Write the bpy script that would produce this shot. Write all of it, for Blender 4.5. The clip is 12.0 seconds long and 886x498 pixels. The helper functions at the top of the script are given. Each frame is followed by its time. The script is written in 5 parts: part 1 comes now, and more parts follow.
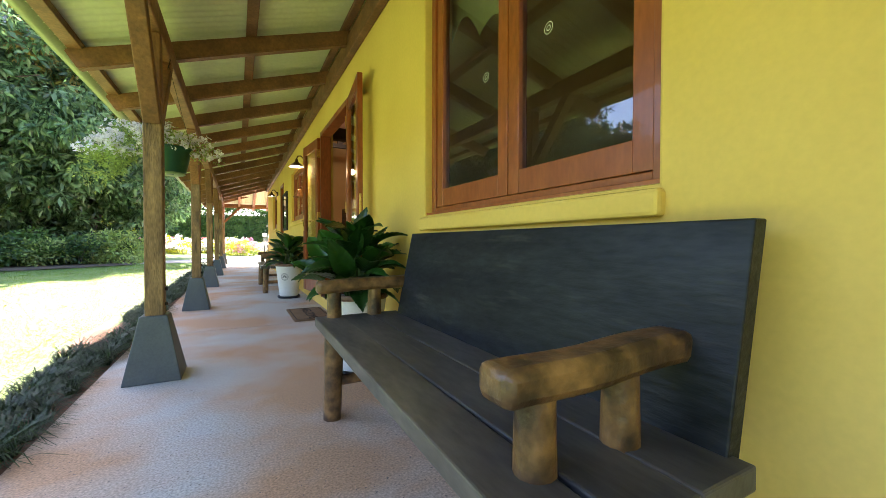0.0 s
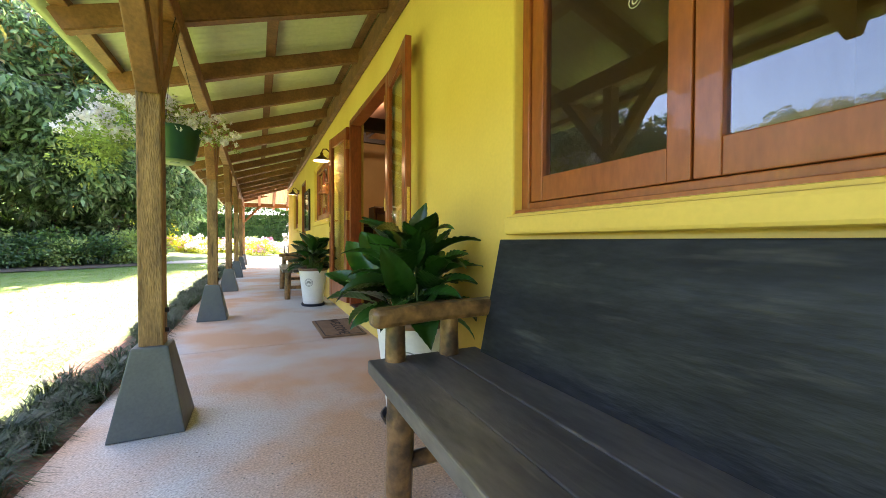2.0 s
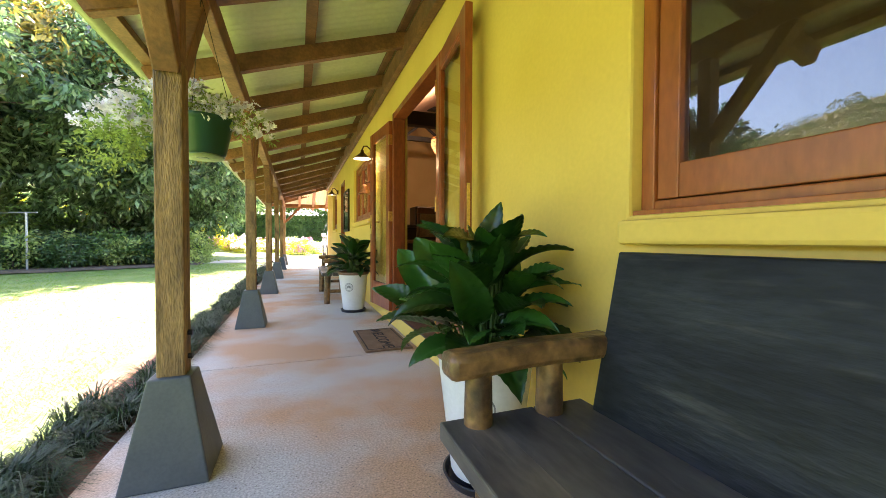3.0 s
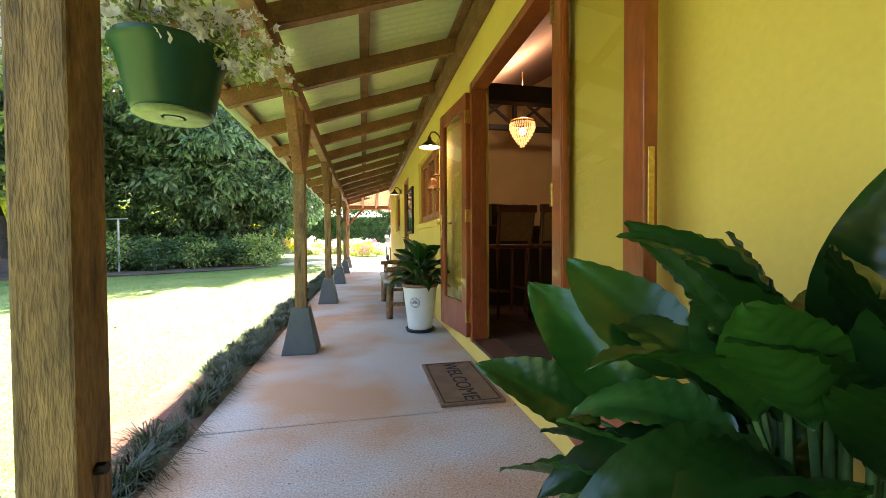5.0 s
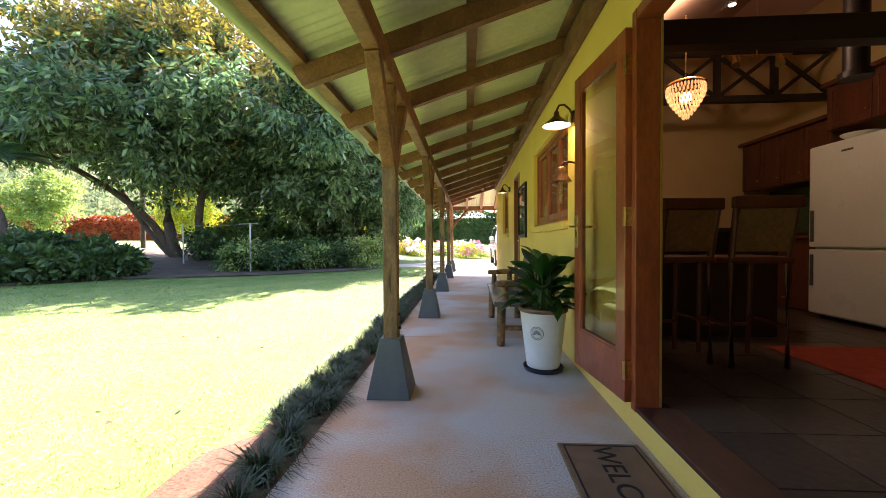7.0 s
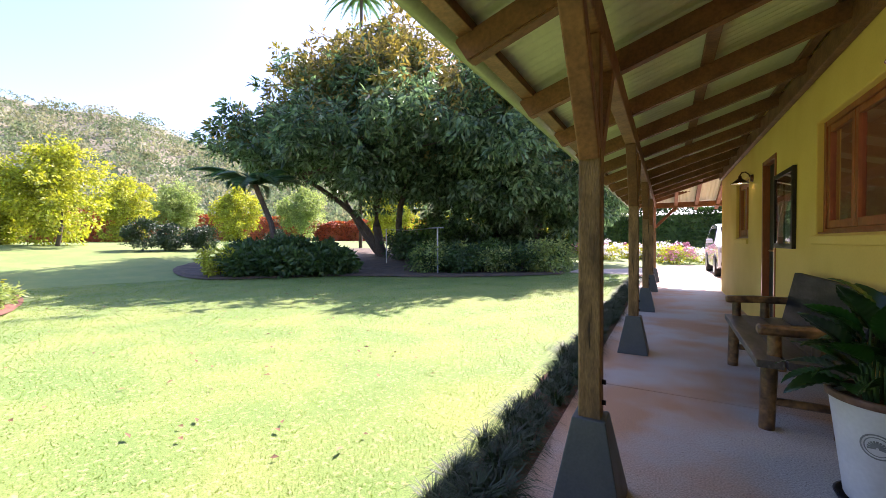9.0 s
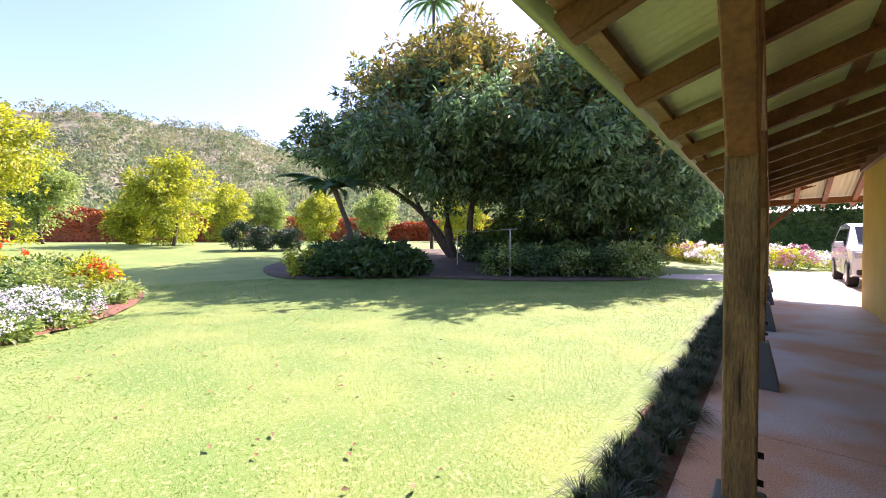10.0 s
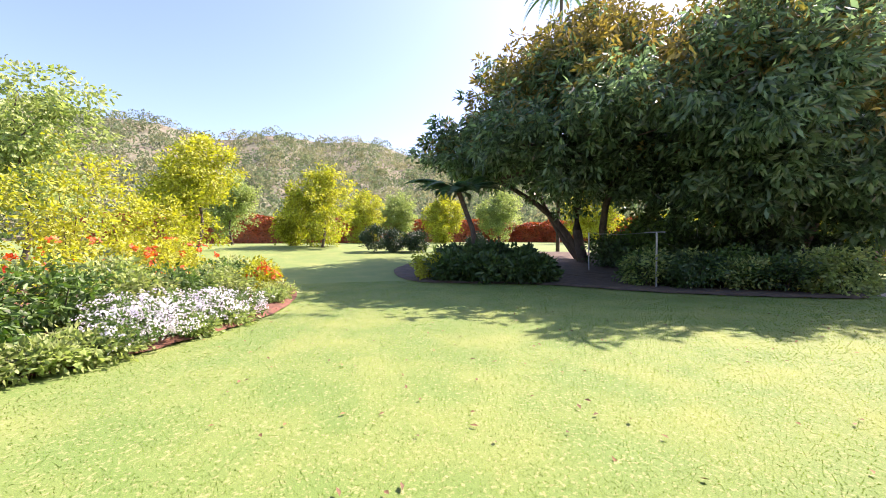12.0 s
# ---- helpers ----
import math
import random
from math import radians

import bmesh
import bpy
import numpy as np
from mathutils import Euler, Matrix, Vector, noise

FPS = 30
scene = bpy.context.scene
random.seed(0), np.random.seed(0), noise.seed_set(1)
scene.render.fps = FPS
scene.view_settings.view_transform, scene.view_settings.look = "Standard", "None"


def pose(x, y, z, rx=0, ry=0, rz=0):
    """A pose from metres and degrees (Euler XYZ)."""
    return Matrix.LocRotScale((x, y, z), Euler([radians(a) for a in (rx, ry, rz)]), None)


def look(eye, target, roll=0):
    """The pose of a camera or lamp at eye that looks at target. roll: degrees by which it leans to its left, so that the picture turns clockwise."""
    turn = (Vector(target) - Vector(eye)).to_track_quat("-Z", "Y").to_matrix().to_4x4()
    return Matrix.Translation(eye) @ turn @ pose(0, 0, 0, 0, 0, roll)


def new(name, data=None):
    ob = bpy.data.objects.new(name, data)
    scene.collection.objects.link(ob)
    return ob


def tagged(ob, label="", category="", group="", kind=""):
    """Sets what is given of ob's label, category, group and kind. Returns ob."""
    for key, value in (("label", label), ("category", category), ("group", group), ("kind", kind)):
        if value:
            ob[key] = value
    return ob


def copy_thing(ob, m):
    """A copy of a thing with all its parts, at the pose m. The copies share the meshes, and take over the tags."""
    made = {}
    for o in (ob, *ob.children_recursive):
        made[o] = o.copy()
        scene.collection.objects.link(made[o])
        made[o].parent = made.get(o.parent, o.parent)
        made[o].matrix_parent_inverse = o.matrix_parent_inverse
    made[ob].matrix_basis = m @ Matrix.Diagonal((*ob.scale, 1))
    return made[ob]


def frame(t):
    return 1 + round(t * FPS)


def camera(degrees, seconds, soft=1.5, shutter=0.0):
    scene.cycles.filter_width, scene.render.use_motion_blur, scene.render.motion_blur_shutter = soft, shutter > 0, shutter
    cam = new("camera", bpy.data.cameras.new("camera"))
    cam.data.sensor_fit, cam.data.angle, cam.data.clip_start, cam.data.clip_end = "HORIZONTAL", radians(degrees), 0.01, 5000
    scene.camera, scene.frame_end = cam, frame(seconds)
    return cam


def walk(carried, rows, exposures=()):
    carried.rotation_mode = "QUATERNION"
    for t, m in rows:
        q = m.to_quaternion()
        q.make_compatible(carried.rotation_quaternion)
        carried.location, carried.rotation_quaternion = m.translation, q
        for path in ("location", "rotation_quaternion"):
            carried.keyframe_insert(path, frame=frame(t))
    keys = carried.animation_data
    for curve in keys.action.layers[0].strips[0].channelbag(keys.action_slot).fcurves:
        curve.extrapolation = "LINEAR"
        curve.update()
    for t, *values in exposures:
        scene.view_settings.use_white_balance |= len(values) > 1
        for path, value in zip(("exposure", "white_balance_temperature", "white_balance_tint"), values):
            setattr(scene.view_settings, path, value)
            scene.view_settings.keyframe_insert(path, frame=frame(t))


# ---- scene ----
cam = camera(97.6, 12.0, soft=0.8)
PATH = [
    (0, (0.868, 0.742, 0.8), (1.806, 2.508, 0.765), 0.1),
    (0.5, (0.89, 0.929, 0.82), (1.828, 2.695, 0.785), 0.1),
    (1, (0.89, 1.097, 0.829), (1.822, 2.866, 0.791), 0.1),
    (1.5, (0.876, 1.263, 0.837), (1.792, 3.04, 0.802), 0.2),
    (2, (0.865, 1.42, 0.837), (1.73, 3.223, 0.798), 0.2),
    (2.5, (0.872, 1.634, 0.873), (1.656, 3.474, 0.837), 0.2),
    (3, (0.88, 1.835, 0.874), (1.582, 3.707, 0.831), 0.2),
    (5, (0.958, 2.762, 0.926), (1.36, 4.721, 0.882), -0.3),
    (5.5, (0.965, 2.973, 0.935), (1.261, 4.951, 0.889), -0.3),
    (6, (0.958, 3.203, 0.944), (1.156, 5.193, 0.903), -0.3),
    (6.5, (0.952, 3.44, 0.969), (1.013, 5.438, 0.928), -0.3),
    (8.5, (0.806, 4.268, 1.092), (0.01, 6.102, 1.057), -0.4),
    (9, (0.724, 4.404, 1.133), (-0.273, 6.138, 1.095), -0.3),
    (9.5, (0.622, 4.518, 1.174), (-0.526, 6.155, 1.141), -0.2),
    (10, (0.511, 4.599, 1.212), (-0.779, 6.127, 1.174), -0.2),
    (10.5, (0.385, 4.668, 1.239), (-1.03, 6.082, 1.207), -0.2),
    (11, (0.284, 4.777, 1.275), (-1.242, 6.069, 1.239), -0.2),
    (11.5, (0.161, 4.777, 1.336), (-1.455, 5.955, 1.295), -0.2),
    (12, (0.034, 4.824, 1.36), (-1.66, 5.888, 1.324), -0.2),
]
EXPOSURES = [(0.0, 3.15, 5950, 18), (2.0, 3.4, 6250, 21), (3.0, 3.45, 6300, 21), (5.0, 3.2, 6050, 19), (6.5, 2.9, 5950, 21), (8.5, 2.0, 5600, 34), (10.0, 1.75, 5750, 36), (12.0, 1.57, 6000, 34)]
walk(cam, [(t, look(eye, target, roll)) for t, eye, target, roll in PATH], EXPOSURES)

# ---- world and sun ----
SUN_EL, SUN_AZ = 46.0, -2.0
world = bpy.data.worlds.new("sky")
scene.world = world
world.use_nodes = True
wn = world.node_tree
sky = wn.nodes.new("ShaderNodeTexSky")
sky.sky_type, sky.sun_disc = "NISHITA", False
sky.sun_elevation, sky.sun_rotation = radians(SUN_EL), radians(SUN_AZ)
sky.air_density, sky.dust_density, sky.ozone_density = 1.0, 1.5, 1.0
wn.links.new(sky.outputs[0], wn.nodes["Background"].inputs[0])
wn.nodes["Background"].inputs[1].default_value = 0.112
sun = new("sun", bpy.data.lights.new("sun", "SUN"))
sun.data.energy, sun.data.angle, sun.data.color = 5.0, radians(0.5), (1.0, 0.86, 0.66)
_e, _a = radians(SUN_EL), radians(SUN_AZ)
sun.matrix_world = look((0, 0, 0), (-math.sin(_a) * math.cos(_e), -math.cos(_a) * math.cos(_e), -math.sin(_e)))

# ---- materials ----


def mat(name, a, b=None, rough=0.6, metal=0.0, scale=4.0, stretch=(1, 1, 1), fine=40.0, bump=0.15, contrast=(0.3, 0.7), mottle=0.25, coat=0.0,
        island=0.0, rand=0.0, through_light=0.0, rough_var=0.1, marks=None):
    """A surface in two colours mixed by a broad noise, with a fine grain, relief and uneven gloss."""
    m = bpy.data.materials.new(name)
    m.use_nodes = True
    nt, N = m.node_tree, m.node_tree.nodes
    L = nt.links.new
    p = N["Principled BSDF"]
    b = b or tuple(c * 0.75 for c in a)
    geo = N.new("ShaderNodeNewGeometry")
    mp = N.new("ShaderNodeMapping")
    mp.inputs["Scale"].default_value = stretch
    L(geo.outputs["Position"], mp.inputs[0])
    n1, n2 = N.new("ShaderNodeTexNoise"), N.new("ShaderNodeTexNoise")
    n1.inputs["Scale"].default_value, n1.inputs["Detail"].default_value = scale, 5
    n2.inputs["Scale"].default_value, n2.inputs["Detail"].default_value = fine, 4
    L(mp.outputs[0], n1.inputs[0]), L(mp.outputs[0], n2.inputs[0])
    r = N.new("ShaderNodeMapRange")
    r.inputs["From Min"].default_value, r.inputs["From Max"].default_value = contrast
    L(n1.outputs[0], r.inputs[0])
    mix = N.new("ShaderNodeMix")
    mix.data_type = "RGBA"
    mix.inputs[6].default_value, mix.inputs[7].default_value = (*a, 1), (*b, 1)
    L(r.outputs[0], mix.inputs[0])
    col = mix.outputs[2]
    if marks:                       # scratches, cracks or specks: colour, scale, stretch, from, to
        shade, size, pull, lo, hi = marks
        mq, nq, rq, xq = N.new("ShaderNodeMapping"), N.new("ShaderNodeTexNoise"), N.new("ShaderNodeMapRange"), N.new("ShaderNodeMix")
        mq.inputs["Scale"].default_value = pull
        nq.inputs["Scale"].default_value, nq.inputs["Detail"].default_value = size, 3
        rq.inputs["From Min"].default_value, rq.inputs["From Max"].default_value = lo, hi
        xq.data_type = "RGBA"
        xq.inputs[7].default_value = (*shade, 1)
        L(geo.outputs["Position"], mq.inputs[0]), L(mq.outputs[0], nq.inputs[0]), L(nq.outputs[0], rq.inputs[0])
        L(rq.outputs[0], xq.inputs[0]), L(col, xq.inputs[6])
        col = xq.outputs[2]
    g = N.new("ShaderNodeMapRange")
    g.inputs["From Min"].default_value, g.inputs["From Max"].default_value = 0.3, 0.7
    g.inputs["To Min"].default_value, g.inputs["To Max"].default_value = 1 - mottle, 1 + mottle
    L(n2.outputs[0], g.inputs[0])
    val = g.outputs[0]
    for kind, amount in (("island", island), ("rand", rand)):
        if amount:
            src = geo.outputs["Random Per Island"] if kind == "island" else N.new("ShaderNodeObjectInfo").outputs["Random"]
            q = N.new("ShaderNodeMapRange")
            q.inputs["To Min"].default_value, q.inputs["To Max"].default_value = 1 - amount, 1 + amount
            L(src, q.inputs[0])
            mu = N.new("ShaderNodeMath")
            mu.operation = "MULTIPLY"
            L(val, mu.inputs[0]), L(q.outputs[0], mu.inputs[1])
            val = mu.outputs[0]
    hsv = N.new("ShaderNodeHueSaturation")
    L(col, hsv.inputs["Color"]), L(val, hsv.inputs["Value"])
    L(hsv.outputs[0], p.inputs["Base Color"])
    rr = N.new("ShaderNodeMapRange")
    rr.inputs["To Min"].default_value, rr.inputs["To Max"].default_value = max(0.02, rough - rough_var), min(1, rough + rough_var)
    L(n1.outputs[0], rr.inputs[0]), L(rr.outputs[0], p.inputs["Roughness"])
    p.inputs["Metallic"].default_value = metal
    p.inputs["Coat Weight"].default_value = coat
    if bump:
        bp = N.new("ShaderNodeBump")
        bp.inputs["Strength"].default_value, bp.inputs["Distance"].default_value = bump, 0.01
        L(n2.outputs[0], bp.inputs["Height"]), L(bp.outputs[0], p.inputs["Normal"])
    if through_light:
        tr, ms = N.new("ShaderNodeBsdfTranslucent"), N.new("ShaderNodeMixShader")
        hs = N.new("ShaderNodeHueSaturation")
        hs.inputs["Value"].default_value, hs.inputs["Saturation"].default_value = 1.5, 1.15
        L(hsv.outputs[0], hs.inputs["Color"]), L(hs.outputs[0], tr.inputs[0])
        ms.inputs[0].default_value = through_light
        L(p.outputs[0], ms.inputs[1]), L(tr.outputs[0], ms.inputs[2])
        L(ms.outputs[0], N["Material Output"].inputs[0])
    return m


def glow(name, color, strength):
    m = bpy.data.materials.new(name)
    m.use_nodes = True
    p = m.node_tree.nodes["Principled BSDF"]
    p.inputs["Base Color"].default_value = p.inputs["Emission Color"].default_value = (*color, 1)
    p.inputs["Emission Strength"].default_value = strength
    return m


def glass(name, tint=(0.9, 0.93, 0.9), ior=1.5):
    m = bpy.data.materials.new(name)
    m.use_nodes = True
    nt, N = m.node_tree, m.node_tree.nodes
    fr, gl, tr, mx = (N.new("ShaderNode" + k) for k in ("Fresnel", "BsdfGlossy", "BsdfTransparent", "MixShader"))
    fr.inputs[0].default_value = ior
    gl.inputs["Roughness"].default_value = 0.0
    tr.inputs[0].default_value = (*tint, 1)
    nt.links.new(fr.outputs[0], mx.inputs[0]), nt.links.new(tr.outputs[0], mx.inputs[1]), nt.links.new(gl.outputs[0], mx.inputs[2])
    nt.links.new(mx.outputs[0], N["Material Output"].inputs[0])
    return m


PLASTER = mat("yellow_plaster", (0.78, 0.56, 0.13), (0.70, 0.48, 0.10), 0.75, scale=1.6, fine=55, bump=0.05, mottle=0.03)
PLASTER_IN = mat("cream_plaster", (0.62, 0.45, 0.20), (0.55, 0.38, 0.16), 0.8, scale=2, fine=50, mottle=0.05)
CONCRETE = mat("stained_concrete", (0.455, 0.435, 0.39), (0.46, 0.275, 0.15), 0.72, scale=1.1, fine=120, bump=0.14, mottle=0.36, contrast=(0.40, 0.59), marks=((0.15, 0.12, 0.10), 75.0, (1, 1, 1), 0.655, 0.70))
POST_WOOD = mat("weathered_post_timber", (0.33, 0.20, 0.075), (0.12, 0.07, 0.03), 0.7, scale=5, stretch=(4, 4, 0.8), fine=42, bump=0.6, mottle=0.3, marks=((0.05, 0.03, 0.015), 4.0, (9, 9, 0.7), 0.62, 0.68))
HEAD_WOOD = mat("brown_stained_post_head", (0.24, 0.105, 0.04), (0.15, 0.065, 0.026), 0.6, scale=7, stretch=(2, 2, 0.6), fine=45, bump=0.3, mottle=0.25)
BEAM_WOOD = mat("dark_stained_beam", (0.23, 0.10, 0.035), (0.14, 0.06, 0.024), 0.6, scale=7, stretch=(1, 1, 1), fine=50, bump=0.2, mottle=0.25, rand=0.2)
DOOR_WOOD = mat("dark_red_door_timber", (0.32, 0.075, 0.022), (0.21, 0.046, 0.015), 0.33, scale=9, stretch=(1, 1, 0.3), fine=60, bump=0.08, mottle=0.18, coat=0.3)
THRESHOLD = mat("scuffed_threshold_timber", (0.075, 0.024, 0.013), (0.035, 0.014, 0.009), 0.5, scale=9, stretch=(1, 0.3, 1), fine=60, bump=0.1)
JOINERY = mat("red_cedar_joinery", (0.36, 0.105, 0.03), (0.25, 0.065, 0.018), 0.38, scale=9, stretch=(1, 1, 0.3), fine=60, bump=0.08, mottle=0.15, coat=0.25)
STEEL_GREY = mat("grey_painted_steel", (0.09, 0.105, 0.10), (0.07, 0.08, 0.08), 0.5, scale=6, fine=90, bump=0.05, mottle=0.1)
BENCH_BLACK = mat("worn_black_timber", (0.022, 0.025, 0.028), (0.009, 0.010, 0.013), 0.48, scale=4.5, stretch=(1, 0.35, 1.6), fine=38, bump=0.3, mottle=0.35, rough_var=0.25, contrast=(0.36, 0.62), marks=((0.052, 0.052, 0.048), 12.0, (1, 0.3, 2.6), 0.58, 0.84))
BENCH_BLACK.node_tree.nodes["Principled BSDF"].inputs["Specular IOR Level"].default_value = 0.22
BENCH_WORN = mat("worn_brown_seat_timber", (0.15, 0.13, 0.10), (0.055, 0.05, 0.046), 0.4, scale=4, stretch=(2, 0.5, 1.3), fine=30, bump=0.15, mottle=0.25, marks=((0.17, 0.15, 0.11), 8.0, (5, 0.4, 3), 0.62, 0.74))
BENCH_SEAT = mat("rubbed_dark_seat_timber", (0.105, 0.096, 0.085), (0.05, 0.048, 0.047), 0.42, scale=4, stretch=(2, 0.5, 1.3), fine=30, bump=0.15, mottle=0.25, marks=((0.11, 0.10, 0.085), 9.0, (5, 0.4, 3), 0.62, 0.76))
LOG_WOOD = mat("varnished_log", (0.25, 0.135, 0.05), (0.06, 0.034, 0.019), 0.38, scale=11, fine=34, bump=0.45, mottle=0.35, contrast=(0.38, 0.62))
SHEET = mat("cream_green_roof_sheet", (0.66, 0.68, 0.46), (0.60, 0.63, 0.42), 0.45, scale=1.5, fine=30, bump=0.03, mottle=0.05)
GUTTER_PAINT = mat("olive_gutter_paint", (0.30, 0.33, 0.17), (0.25, 0.28, 0.15), 0.4, scale=3, fine=40, bump=0.03, mottle=0.08)
GLASS = glass("window_glass", ior=2.1)
DOOR_GLASS = glass("door_glass", (0.96, 0.97, 0.94), 1.5)
CLEAR = bpy.data.materials.new("clear_glass_body")
CLEAR.use_nodes = True
_tb = CLEAR.node_tree.nodes.new("ShaderNodeBsdfTransparent")
CLEAR.node_tree.links.new(_tb.outputs[0], CLEAR.node_tree.nodes["Material Output"].inputs[0])
BRASS = mat("brass", (0.75, 0.52, 0.18), (0.6, 0.38, 0.12), 0.3, 1.0, fine=60, bump=0.05)
IRON = mat("black_iron", (0.03, 0.025, 0.022), None, 0.45, 0.6, fine=60, bump=0.1)
POT_WHITE = mat("white_glazed_pot", (0.80, 0.80, 0.77), (0.72, 0.72, 0.70), 0.35, scale=5, fine=60, bump=0.03, mottle=0.04)
POT_RIM = mat("brown_pot_rim", (0.22, 0.12, 0.08), None, 0.5)
BLACK_PLASTIC = mat("black_plastic", (0.02, 0.022, 0.03), None, 0.4, bump=0.02)
EMBLEM = mat("grey_emblem", (0.30, 0.31, 0.30), None, 0.5)
SOIL = mat("red_brown_soil", (0.20, 0.085, 0.045), (0.11, 0.055, 0.03), 0.95, scale=5, fine=60, bump=0.8, mottle=0.35)
DARK_SOIL = mat("dark_leafy_soil", (0.115, 0.080, 0.045), (0.062, 0.048, 0.030), 0.95, scale=3, fine=30, bump=0.8, mottle=0.4)
LAWN = mat("lawn_turf", (0.120, 0.196, 0.033), (0.195, 0.244, 0.055), 0.9, scale=1.0, fine=120, bump=0.1, mottle=0.34, contrast=(0.40, 0.72), marks=((0.33, 0.31, 0.135), 34.0, (1, 1, 1), 0.54, 0.78))
BLADES = mat("grass_blades", (0.118, 0.194, 0.033), (0.185, 0.24, 0.053), 0.7, scale=1.0, fine=9, bump=0, mottle=0.2, contrast=(0.40, 0.72), island=0.3, through_light=0.55)
MONDO = mat("dark_strap_grass", (0.018, 0.040, 0.011), (0.032, 0.062, 0.016), 0.6, scale=6, fine=20, bump=0, mottle=0.2, island=0.4, through_light=0.2)
MANGO_LEAF = mat("dark_tree_leaves", (0.092, 0.158, 0.066), (0.145, 0.215, 0.10), 0.25, scale=0.6, fine=2, bump=0, mottle=0.35, island=0.6, through_light=0.40)
# bronze growth; the same colour also paints the sunlit gold of the crown tops
GOLD_LEAF = mat("bronze_and_sunlit_leaves", (0.25, 0.19, 0.05), (0.16, 0.17, 0.04), 0.5, scale=0.6, fine=3, bump=0, island=0.4, through_light=0.3)
YELLOW_LEAF = mat("yellow_green_leaves", (0.42, 0.42, 0.045), (0.32, 0.37, 0.04), 0.55, scale=0.9, fine=3, bump=0, island=0.4, through_light=0.4)
PALE_LEAF = mat("pale_green_leaves", (0.32, 0.38, 0.12), (0.24, 0.32, 0.09), 0.55, scale=0.9, fine=3, bump=0, island=0.4, through_light=0.4)
SHRUB_LEAF = mat("shrub_leaves", (0.07, 0.14, 0.025), (0.11, 0.18, 0.04), 0.5, scale=1.2, fine=5, bump=0, island=0.5, through_light=0.3)
RED_LEAF = mat("red_hedge_leaves", (0.36, 0.085, 0.04), (0.25, 0.10, 0.04), 0.5, scale=1.0, fine=5, bump=0, island=0.5, through_light=0.25)
HEDGE_LEAF = mat("hedge_leaves", (0.04, 0.085, 0.02), (0.07, 0.12, 0.03), 0.5, scale=1.0, fine=5, bump=0, island=0.45, through_light=0.2)
BARK = mat("grey_brown_bark", (0.13, 0.10, 0.075), (0.07, 0.052, 0.04), 0.9, scale=6, stretch=(1, 1, 0.4), fine=30, bump=0.8, mottle=0.3)
WHITE_PETAL = mat("white_petals", (0.82, 0.80, 0.80), (0.72, 0.68, 0.74), 0.6, bump=0, island=0.12, through_light=0.3)
ORANGE_PETAL = mat("orange_petals", (0.75, 0.20, 0.03), (0.62, 0.07, 0.04), 0.6, bump=0, island=0.3, through_light=0.3)
YELLOW_PETAL = mat("yellow_petals", (0.75, 0.52, 0.05), None, 0.6, bump=0, island=0.2, through_light=0.3)
DRY_LEAF = mat("fallen_leaves", (0.13, 0.07, 0.03), (0.22, 0.13, 0.05), 0.8, bump=0, island=0.4)

# ---- mesh helpers ----


def box(bm, x0, x1, y0, y1, z0, z1, m=None):
    """A box between two corners."""
    t = Matrix.LocRotScale(((x0 + x1) / 2, (y0 + y1) / 2, (z0 + z1) / 2), None, (abs(x1 - x0), abs(y1 - y0), abs(z1 - z0)))
    bmesh.ops.create_cube(bm, size=1, matrix=(m or Matrix()) @ t)
    return bm


def beam(bm, p, q, w, h):
    """A squared timber from p to q, w wide and h deep."""
    p, q = Vector(p), Vector(q)
    t = Matrix.Translation((p + q) / 2) @ (q - p).to_track_quat("Y", "Z").to_matrix().to_4x4() @ Matrix.Diagonal((w, (q - p).length, h, 1))
    bmesh.ops.create_cube(bm, size=1, matrix=t)
    return bm


def rod(bm, p, q, r0, r1=None, n=12):
    """A round bar or log from p to q."""
    p, q = Vector(p), Vector(q)
    t = Matrix.Translation((p + q) / 2) @ (q - p).to_track_quat("Z", "Y").to_matrix().to_4x4()
    bmesh.ops.create_cone(bm, cap_ends=True, segments=n, radius1=r0, radius2=r0 if r1 is None else r1, depth=(q - p).length, matrix=t)
    return bm


def lathe(bm, profile, n=24, at=(0, 0, 0)):
    """A turned shape from (radius, height) pairs, about z."""
    rings = []
    for r, z in profile:
        rings.append([bm.verts.new((at[0] + r * math.cos(2 * math.pi * k / n), at[1] + r * math.sin(2 * math.pi * k / n), at[2] + z)) for k in range(n)])
    for a, b in zip(rings, rings[1:]):
        for k in range(n):
            bm.faces.new((a[k], a[(k + 1) % n], b[(k + 1) % n], b[k]))
    return bm


def tube(bm, points, r, n=8):
    """A bent pipe through points; r is a radius or one radius for each point."""
    pts = [Vector(p) for p in points]
    rs = r if isinstance(r, (list, tuple)) else [r] * len(pts)
    rings = []
    for i, p in enumerate(pts):
        d = (pts[min(i + 1, len(pts) - 1)] - pts[max(i - 1, 0)]).normalized()
        q = d.to_track_quat("Z", "Y")
        rings.append([bm.verts.new(p + q @ Vector((rs[i] * math.cos(2 * math.pi * k / n), rs[i] * math.sin(2 * math.pi * k / n), 0))) for k in range(n)])
    for a, b in zip(rings, rings[1:]):
        for k in range(n):
            bm.faces.new((a[k], a[(k + 1) % n], b[(k + 1) % n], b[k]))
    bm.faces.new(list(reversed(rings[0])))
    bm.faces.new(rings[-1])
    return bm


def B():
    return bmesh.new()


